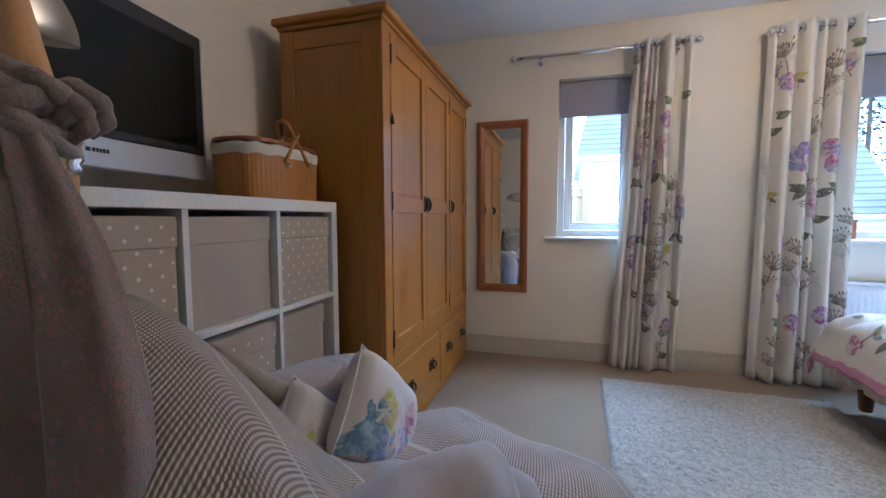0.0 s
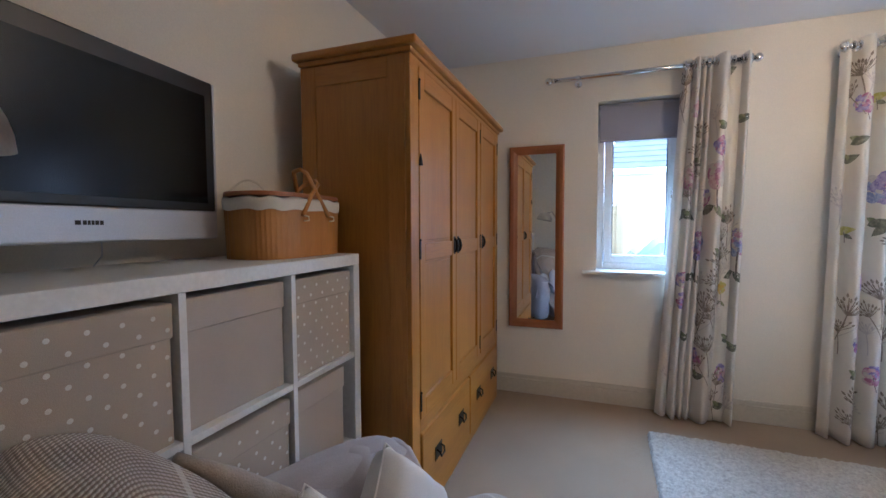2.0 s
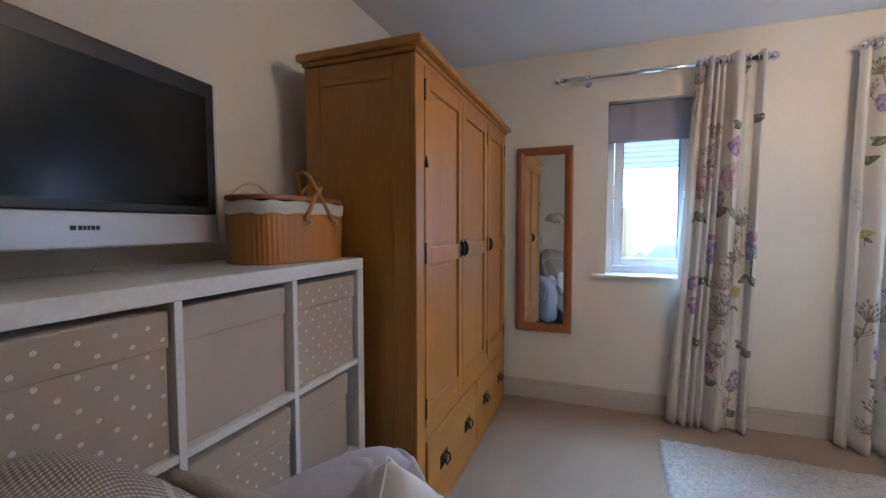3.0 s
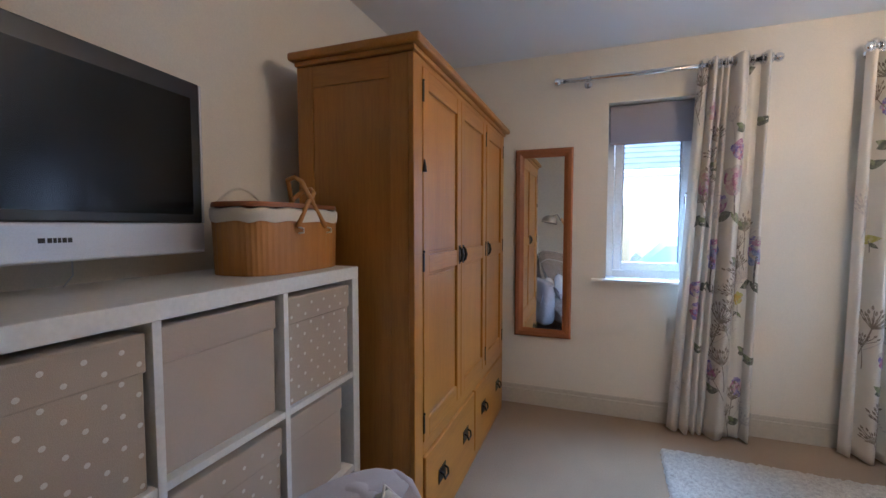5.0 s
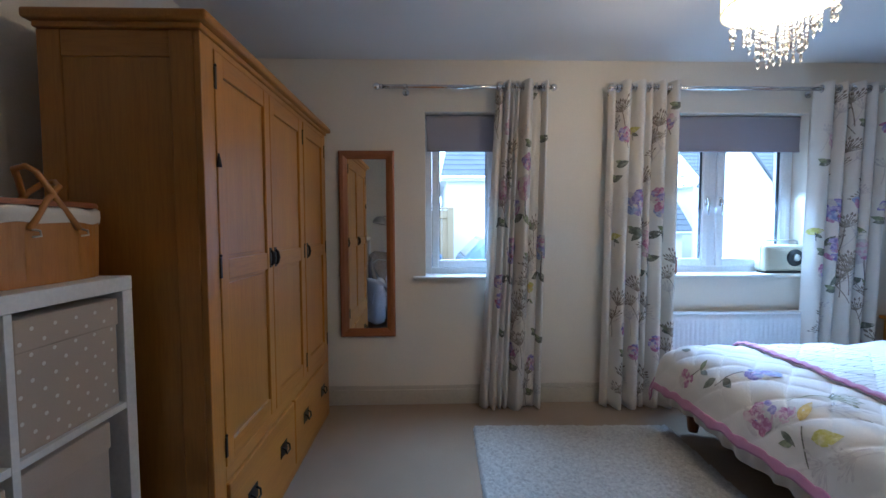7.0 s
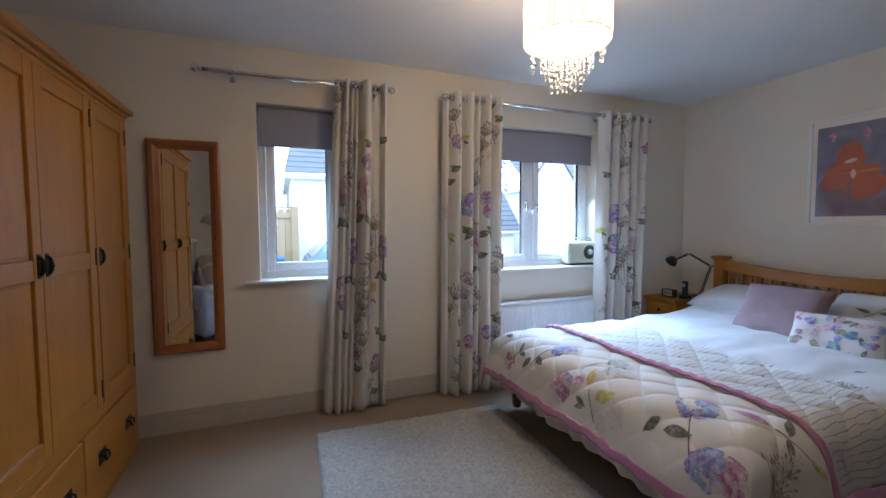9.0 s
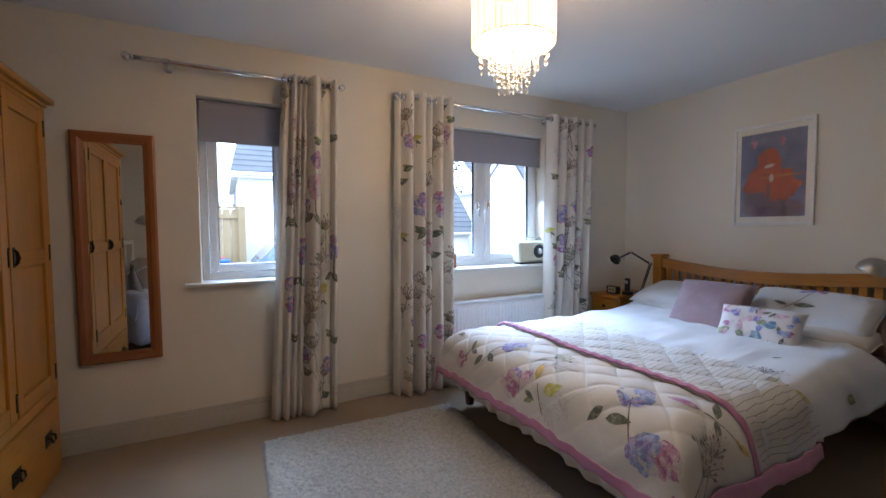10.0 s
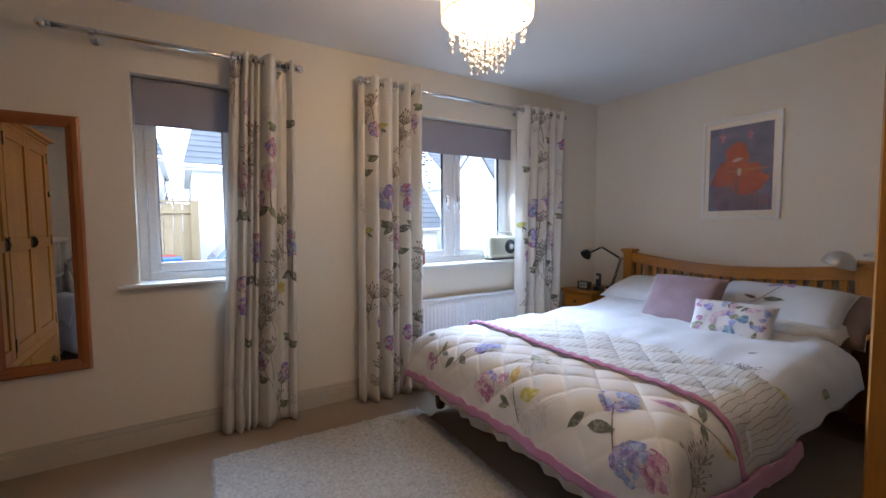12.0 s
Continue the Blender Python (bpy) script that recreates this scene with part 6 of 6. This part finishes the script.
blanket()


def washes(pr, w, h, rnd):
    for tone, a, b in (("pale", 0.45, 0.35), ("lime", 0.24, 0.52), ("teal", 0.26, 0.40), ("blue", 0.40, 0.28), ("violet", 0.56, 0.22), ("plum", 0.66, 0.36), ("rose", 0.54, 0.50), ("teal", 0.20, 0.22), ("rose", 0.78, 0.58), ("blue", 0.72, 0.24)):
        for i in range(7):
            pr.blot((a + rnd.gauss(0, 0.11)) * w, (b + rnd.gauss(0, 0.10)) * h, rnd.uniform(0.012, 0.042), rnd.uniform(0.008, 0.024), rnd.random() * 3, tone if rnd.random() < 0.75 else "pale", rnd, 0.4, 16)


def cushion_at(tip, size, yaw, lean, roll, mat, label, seed):
    """A cushion whose upper corner is at tip; yaw is the way its face looks."""
    m0 = pose(0, 0, 0, 90 - lean, 0, yaw) @ pose(0, 0, 0, 0, 0, roll)
    corner = m0 @ Vector((-size / 2, size / 2, 0))
    m = Matrix.Translation(Vector(tip) - corner) @ m0
    pillow("cushion", size, size, 0.14, m, mat, label, "cushion", seed, washes, "cushions on the armchair")


cushion_at((-0.485, 1.09, 0.700), 0.30, 86, 12, -46, "cushion", "square cushion with a watercolour flower print", 21)
cushion_at((-0.625, 0.97, 0.640), 0.29, 82, 16, -46, "cushion", "pale cushion with blue and ochre print", 22)


# ---- floor lamp with a knotted scarf ----
def floor_lamp():
    w = thing("floor_lamp", (-0.380, 0.322, 0), "wooden floor lamp with a brushed metal dome shade", "floor lamp")
    foot, joint, top = Vector((-0.380, 0.322, 0.012)), Vector((-0.380, 0.316, 1.095)), Vector((-0.515, 0.345, 1.36))
    part("base", turned(bmesh.new(), (-0.380, 0.322, 0.0), (0, 0, 1), [(0, 0.13), (0.012, 0.13), (0.018, 0.122), (0.022, 0.03)], 32), "nickel", w, "", True)
    part("lower_pole", tube(bmesh.new(), [foot, joint], 0.0125, 16), "beech", w, "", True)
    k = joint + Vector((0, 0, 0.012))
    part("collar", turned(bmesh.new(), k - Vector((0, 0, 0.010)), (0, 0, 1), [(0, 0.015), (0.004, 0.017), (0.008, 0.014), (0.012, 0.017), (0.018, 0.0135)], 18), "chrome", w, "chrome collar", True)
    part("upper_pole", tube(bmesh.new(), [joint + Vector((0, 0, 0.02)), joint.lerp(top, 0.35), top], 0.0165, 16), "beech", w, "", True)
    s = Vector((-0.666, 0.405, 1.300))
    part("arm", tube(bmesh.new(), [top - Vector((0, 0, 0.03)), top + Vector((-0.05, 0.01, 0.055)), s + Vector((0.03, -0.01, 0.092))], 0.009, 12), "nickel", w, "", True)
    part("shade", dome(bmesh.new(), s, (-0.18, 0.10, -0.95), 0.104, 0.105), "nickel", w, "brushed metal dome shade", True)


floor_lamp()


def scarf():
    w = thing("scarf", (-0.36, 0.30, 1.14), "taupe scarf with pink spots knotted round the lamp", "scarf")
    rnd = random.Random(9)
    T, N, c = Vector((0.48, 0.877, 0)), Vector((0.877, -0.48, 0)), Vector((-0.37, 0.28, 0))

    def at(t, n, z):
        return c + T * t + N * n + Vector((0, 0, z))
    # the knot: flattened strands that wrap the pole and tuck under one another
    strands = [(-0.05 + 0.006 * (k % 3), 1.168 - 0.0055 * k, 0.034 + 0.004 * ((k * 2) % 3), 1.164 - 0.0052 * ((k * 4) % 9), 0.006 + 0.003 * (k % 3), 0.0078 + 0.0012 * (k % 2)) for k in range(9)]
    for i, (t0, z0, t1, z1, out, r) in enumerate(strands):
        pts, rad = [], []
        for k in range(15):
            q = k / 14
            bow = math.sin(math.pi * q)
            pts.append(at(t0 + (t1 - t0) * q, -0.030 + (out + 0.030) * bow ** 0.6, z0 + (z1 - z0) * q + 0.010 * math.sin(3 * q + i)))
            rad.append(r * (0.75 + 0.35 * bow + 0.12 * math.sin(5 * q + 2 * i)))
        part("knot_fold", tube(bmesh.new(), pts, rad, 14), "scarf", w, "", True)
    pts = [at(0.016, -0.004, 1.160), at(0.034, 0.004, 1.168), at(0.052, 0.004, 1.158), at(0.057, 0.0, 1.142), at(0.046, -0.004, 1.130)]
    rad = [(0.006,), (0.0085,), (0.0095,), (0.008,), (0.004,)]
    for shift in (Vector((0, 0, 0)), -T * 0.013 + N * 0.004 - Vector((0, 0, 0.007)), -T * 0.026 + N * 0.006 + Vector((0, 0, 0.002))):
        loop = [Vector(along(pts, k / 16)) + shift + N * 0.002 * math.sin(k * 1.1) for k in range(17)]
        part("knot_fold", tube(bmesh.new(), loop, [along(rad, k / 16)[0] * (1 + 0.15 * math.sin(k * 1.7)) for k in range(17)], 14), "scarf", w, "", True)

    def tail(name, rows, depth, top, foot, seed, thick):
        def P(s, t):
            lo, hi = along(rows, t)
            k = noise.noise(Vector((s * 3, t * 4, seed)))
            n = depth + thick * math.sin(s * 9 + seed + 1.5 * t) * (0.4 + t) + 0.020 * math.sin(math.pi * s) * min(1, 3 * t)
            return at(lo + (hi - lo) * s + 0.004 * k, n + 0.004 * k, top + (foot - top) * t)
        part(name, thicken(sheet(bmesh.new(), P, 40, 60), 0.003), "scarf", w, "", True)
        pr = Print(P, -0.0052)
        for i in range(150):
            pr.blot(rnd.uniform(0.04, 0.96), rnd.uniform(0.03, 0.97), 0.030, 0.0052, 0.0, "scarf_spot", rnd, 0.3, 8)
        pr.done(w, "spot_print", "small pink printed spots")
    tail("long_tail", ((-0.010, 0.016), (0.000, 0.054), (0.004, 0.074), (0.004, 0.077), (0.002, 0.074), (0.0, 0.070), (0.0, 0.066)), 0.012, 1.135, 0.45, 1.0, 0.006)
    tail("back_tail", ((-0.060, 0.010), (-0.085, 0.014), (-0.105, 0.012), (-0.115, 0.010), (-0.12, 0.010), (-0.12, 0.010), (-0.12, 0.008)), -0.022, 1.13, 0.50, 4.0, 0.006)


scarf()


# ---- outside the windows ----
M["grass"] = surf("winter_lawn", (0.07, 0.10, 0.035), (0.11, 0.12, 0.05), 0.8, 1.0, 0.5, 40)
M["render"] = surf("white_render", (0.80, 0.80, 0.78), (0.74, 0.74, 0.72), 0.8, 0.9, 0.2, 60)
M["slate"] = surf("grey_slate", (0.085, 0.105, 0.115), (0.13, 0.15, 0.16), 3, 0.6, 0.2, 40)
M["fence"] = wood("weathered_fence", (0.30, 0.25, 0.14), (0.38, 0.32, 0.20), (0.6, 0.55, 0.45), "z", 0.85)
M["bark"] = surf("bare_bark", (0.11, 0.085, 0.065), (0.16, 0.13, 0.10), 6, 0.95, 0.3, 60)
M["needles"] = surf("conifer_foliage", (0.06, 0.105, 0.07), (0.10, 0.155, 0.105), 5, 0.9, 0.3, 30)
# the hill's pale blue-grey has the distance haze mixed into its colour
M["hill"] = surf("hazy_wooded_hill", (0.20, 0.23, 0.23), (0.28, 0.30, 0.29), 0.12, 1.0, 0.3, 2)
M["redbin"] = surf("red_plastic", (0.32, 0.03, 0.03), (0.38, 0.05, 0.04), 4, 0.5, 0.05)
M["bluebin"] = surf("blue_plastic", (0.03, 0.12, 0.33), (0.04, 0.16, 0.40), 4, 0.5, 0.05)
M["carpaint"] = surf("pale_blue_car_paint", (0.25, 0.36, 0.45), (0.24, 0.34, 0.43), 2, 0.25, 0.0, 60, 0.3)
GZ = -0.25

bm = bmesh.new()
bmesh.ops.create_grid(bm, x_segments=2, y_segments=2, size=900)
for v in bm.verts:
    v.co += Vector((0, 903.6, GZ))
solo("ground", bm, "grass", "short winter grass outside the house", "ground", kind="structure")


def slate_roof(parent, x0, x1, y0, ze, rise, run, hips=(0, 0)):
    """One roof slope that climbs away from the eave at y0, in lapped courses."""
    n = int(math.hypot(rise, run) / 0.22)
    for i in range(n):
        a, b = i / n, (i + 1.12) / n
        bm = bmesh.new()
        z = ze + rise * a
        xa, xb, ya, yb = x0 + hips[0] * a, x1 - hips[1] * a, x0 + hips[0] * b, x1 - hips[1] * b
        vs = [bm.verts.new(p) for p in ((xa, y0 + run * a, z + 0.035), (xb, y0 + run * a, z + 0.035), (yb, y0 + run * b, ze + rise * b + 0.005), (ya, y0 + run * b, ze + rise * b + 0.005))]
        lo = [bm.verts.new(v.co - Vector((0, 0, 0.03))) for v in vs]
        skin(bm, [lo, vs])
        part("slate_course", bm, "slate", parent)


def house(x0, x1, y0, y1, ze, label, hips=(0, 0)):
    w = thing("house", ((x0 + x1) / 2, (y0 + y1) / 2, GZ), label, "house", "houses outside")
    part("wall", B(x0, x1, y0, y1, GZ, ze), "render", w, "white rendered wall")
    roof = part("roof", B(x0 - 0.14, x1 + 0.14, y0 - 0.15, y1 + 0.15, ze, ze + 0.04), "upvc", w)
    slate_roof(roof, x0 - 0.16, x1 + 0.16, y0 - 0.25, ze + 0.04, 2.6, (y1 - y0) / 2 + 0.25, hips)
    part("fascia", B(x0 - 0.16, x1 + 0.16, y0 - 0.20, y0 - 0.16, ze - 0.07, ze + 0.03), "upvc", w, "white fascia board")
    part("gutter", tube(bmesh.new(), [(x0 - 0.16, y0 - 0.24, ze + 0.0), (x1 + 0.16, y0 - 0.24, ze + 0.0)], 0.035, 8), "upvc", w)
    return w


house(0.42, 3.1, 10.5, 16.5, 2.42, "white rendered house with a grey slate roof", (0.55, 0))
house(-5.5, -0.26, 12.5, 18.5, 2.82, "white rendered neighbouring house under slate roof", (0, 0.8))
house(8.7, 15.0, 13.5, 19.0, 2.55, "white rendered house behind the gable with slates")
house(4.4, 7.45, 12.5, 17.0, 1.06, "low white outbuilding with a grey slate roof")


def gable_house():
    w = thing("house", (10, 13, GZ), "white rendered gable wall of a neighbouring house", "house", "houses outside")
    x0, x1, y0, y1, ze, zr = 6.72, 8.56, 10.6, 17.0, 2.33, 3.52
    bm = bmesh.new()
    prof = ((x0, GZ), (x1, GZ), (x1, ze), ((x0 + x1) / 2, zr), (x0, ze))
    skin(bm, [[bm.verts.new((x, y, z)) for x, z in prof] for y in (y0, y0 + 0.3)])
    bmesh.ops.recalc_face_normals(bm, faces=bm.faces)
    part("wall", bm, "render", w, "white rendered gable wall")
    for x in (x0 - 0.10, x1 + 0.10):
        part("barge_board", tube(bmesh.new(), [(x, y0 - 0.03, ze - 0.12), ((x0 + x1) / 2, y0 - 0.03, zr + 0.03)], 0.035, 6), "slate", w, "grey verge of the roof")


gable_house()


def garden_fence():
    w = thing("garden_fence", (-0.3, 7.4, GZ), "weathered close-boarded garden fence", "fence")
    rnd = random.Random(31)
    for i in range(12):
        x = -1.05 + i * 0.115
        part("board", B(x, x + 0.108, 7.4, 7.418, GZ, 1.54 + rnd.uniform(-0.008, 0.008), 0.002), "fence", w)
    part("rail", B(-1.05, 0.33, 7.37, 7.398, 1.40, 1.46, 0.004), "fence", w)
    part("capping", B(-1.06, 0.34, 7.38, 7.44, 1.555, 1.585, 0.004), "fence", w)
    part("rail", B(-1.05, 0.33, 7.37, 7.398, 0.30, 0.38, 0.004), "fence", w)
    for i in range(22):
        y = 7.45 + i * 0.135
        part("board", B(0.31, 0.328, y, y + 0.128, GZ, 1.55 + rnd.uniform(-0.008, 0.008), 0.002), "fence", w)
    for p in ((-0.42, 7.36), (0.36, 7.36)):
        part("post", B(p[0] - 0.05, p[0] + 0.05, p[1] - 0.05, p[1] + 0.03, GZ, 1.58, 0.006), "fence", w)


garden_fence()


def crate(x, y, mat, label):
    w = thing("recycling_box", (x, y, GZ), label, "recycling box", "recycling boxes")
    bm = B(x - 0.20, x + 0.20, y - 0.15, y + 0.15, GZ + 0.72, GZ + 1.05, 0.03)
    part("body", bm, mat, w)
    part("rim", B(x - 0.225, x + 0.225, y - 0.175, y + 0.175, GZ + 1.05, GZ + 1.09, 0.012), mat, w)
    part("stand", B(x - 0.21, x + 0.21, y - 0.16, y + 0.16, GZ, GZ + 0.72, 0.02), "fence", w, "timber stand")


crate(-0.10, 7.0, "redbin", "red plastic recycling box by the fence")
crate(-0.04, 6.55, "bluebin", "blue plastic recycling box by the fence")


def parked_car():
    w = thing("car", (1.9, 7.6, GZ), "pale blue car parked by the white house", "car")
    x0, x1, y0, y1 = 0.50, 4.4, 7.6, 9.2
    prof = ((x0, 0.25), (x0, 0.75), (x0 + 0.08, 0.93), (x0 + 0.45, 1.30), (x1 - 1.9, 1.35), (x1 - 1.1, 0.97), (x1, 0.80), (x1, 0.25))
    bm = bmesh.new()
    rows = []
    for y, k in ((y0, 0.90), (y0 + 0.10, 1.0), (y1 - 0.10, 1.0), (y1, 0.90)):
        rows.append([bm.verts.new((x, y, GZ + 0.25 + (z - 0.25) * k)) for x, z in prof])
    skin(bm, rows)
    bmesh.ops.recalc_face_normals(bm, faces=bm.faces)
    part("body", bm, "carpaint", w)
    bm = bmesh.new()
    skin(bm, [[bm.verts.new((x0 + dx - k, y, GZ + dz + k)) for dx, y, dz in ((0.14, y0 + 0.20, 0.99), (0.14, y1 - 0.20, 0.99), (0.41, y1 - 0.24, 1.26), (0.41, y0 + 0.24, 1.26))] for k in (0.0, 0.012)])
    # pale silver surface stands in for the sky mirrored in the glass
    part("rear_window", bm, "silver", w, "rear window, sky reflection put into its pale colour")
    for x in (x0 + 0.75, x1 - 0.75):
        for y in (y0 - 0.01, y1 - 0.17):
            wheel = part("wheel", turned(bmesh.new(), (x, y, GZ + 0.30), (0, 1, 0), [(0, 0.24), (0.02, 0.30), (0.16, 0.30), (0.18, 0.24)], 24), "bezel", w, "black tyre")
            part("rim", turned(bmesh.new(), (x, y - 0.004, GZ + 0.30), (0, 1, 0), [(0, 0.17), (0.01, 0.18)], 20), "silver", wheel)


parked_car()


def bare_tree(x, y, h, seed):
    w = thing("bare_tree", (x, y, GZ), "leafless winter tree with fine twigs", "tree", "bare trees outside")
    rnd = random.Random(seed)
    trunk, twigs = bmesh.new(), bmesh.new()

    def grow(p, d, length, r, depth):
        q = p + d * length
        mid = p.lerp(q, 0.5) + Vector((rnd.uniform(-1, 1), rnd.uniform(-1, 1), 0)) * length * 0.05
        tube(trunk if depth < 2 else twigs, [p, mid, q], [r, r * 0.85, r * 0.65], 5)
        if depth >= 5:
            return
        for i in range(3 if depth else 4):
            t = rnd.uniform(0.45, 1.0)
            nd = (d + Vector((rnd.uniform(-1, 1), rnd.uniform(-1, 1), rnd.uniform(-0.1, 0.7))) * 0.75).normalized()
            grow(p.lerp(q, t), nd, length * rnd.uniform(0.55, 0.78), r * 0.55, depth + 1)
    grow(Vector((x, y, GZ)), Vector((0, 0, 1)), h * 0.36, h * 0.010, 0)
    part("trunk", trunk, "bark", w)
    part("twigs", twigs, "bark", w, "many fine bare twigs")


bare_tree(-0.55, 17.0, 5.0, 1)
bare_tree(0.35, 19.5, 5.4, 2)
bare_tree(-1.6, 21.0, 6.0, 3)
bare_tree(9.0, 26.0, 7.0, 4)


def conifer(x, y, h, seed):
    w = thing("conifer", (x, y, GZ), "dark green conifer tree behind the houses", "tree", "conifers outside")
    rnd = random.Random(seed)
    part("trunk", tube(bmesh.new(), [(x, y, GZ), (x, y, GZ + h)], [0.16, 0.02], 8), "bark", w)
    bm = bmesh.new()
    for i in range(3000):
        t = rnd.random() ** 0.7
        r = (1 - t) * h * 0.24 * rnd.uniform(0.35, 1.0) + 0.05
        a = rnd.random() * 6.283
        c = Vector((x + r * math.cos(a), y + r * math.sin(a), GZ + h * (0.10 + 0.88 * t) - 0.12 * r))
        o = Vector((math.cos(a), math.sin(a), -0.35 + rnd.uniform(-0.2, 0.2)))
        s = Vector((-math.sin(a), math.cos(a), rnd.uniform(-0.3, 0.3)))
        k = rnd.uniform(0.07, 0.15)
        bm.faces.new([bm.verts.new(p) for p in (c - s * k * 0.5, c + o * k * 1.3, c + s * k * 0.5, c - o * k * 0.4)])
    part("foliage", bm, "needles", w, "drooping needle-covered branches")


conifer(9.4, 20.0, 7.5, 5)
conifer(11.5, 21.0, 8.5, 6)
conifer(8.3, 23.0, 7.0, 7)

bm = bmesh.new()


def ridge(a, b):
    x = -160 + 320 * a
    return Vector((x, 120 + 90 * b, GZ + (4 + 8 * b) * (0.6 + 0.4 * noise.noise(Vector((x * 0.02, b, 3)))) * min(1, b * 6) + 1.2 * noise.noise(Vector((x * 0.3, b * 30, 0))) * min(1, b * 6)))


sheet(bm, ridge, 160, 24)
solo("hillside", bm, "hill", "far wooded winter hillside with haze put into its colour", "hill", kind="structure", smooth=True)
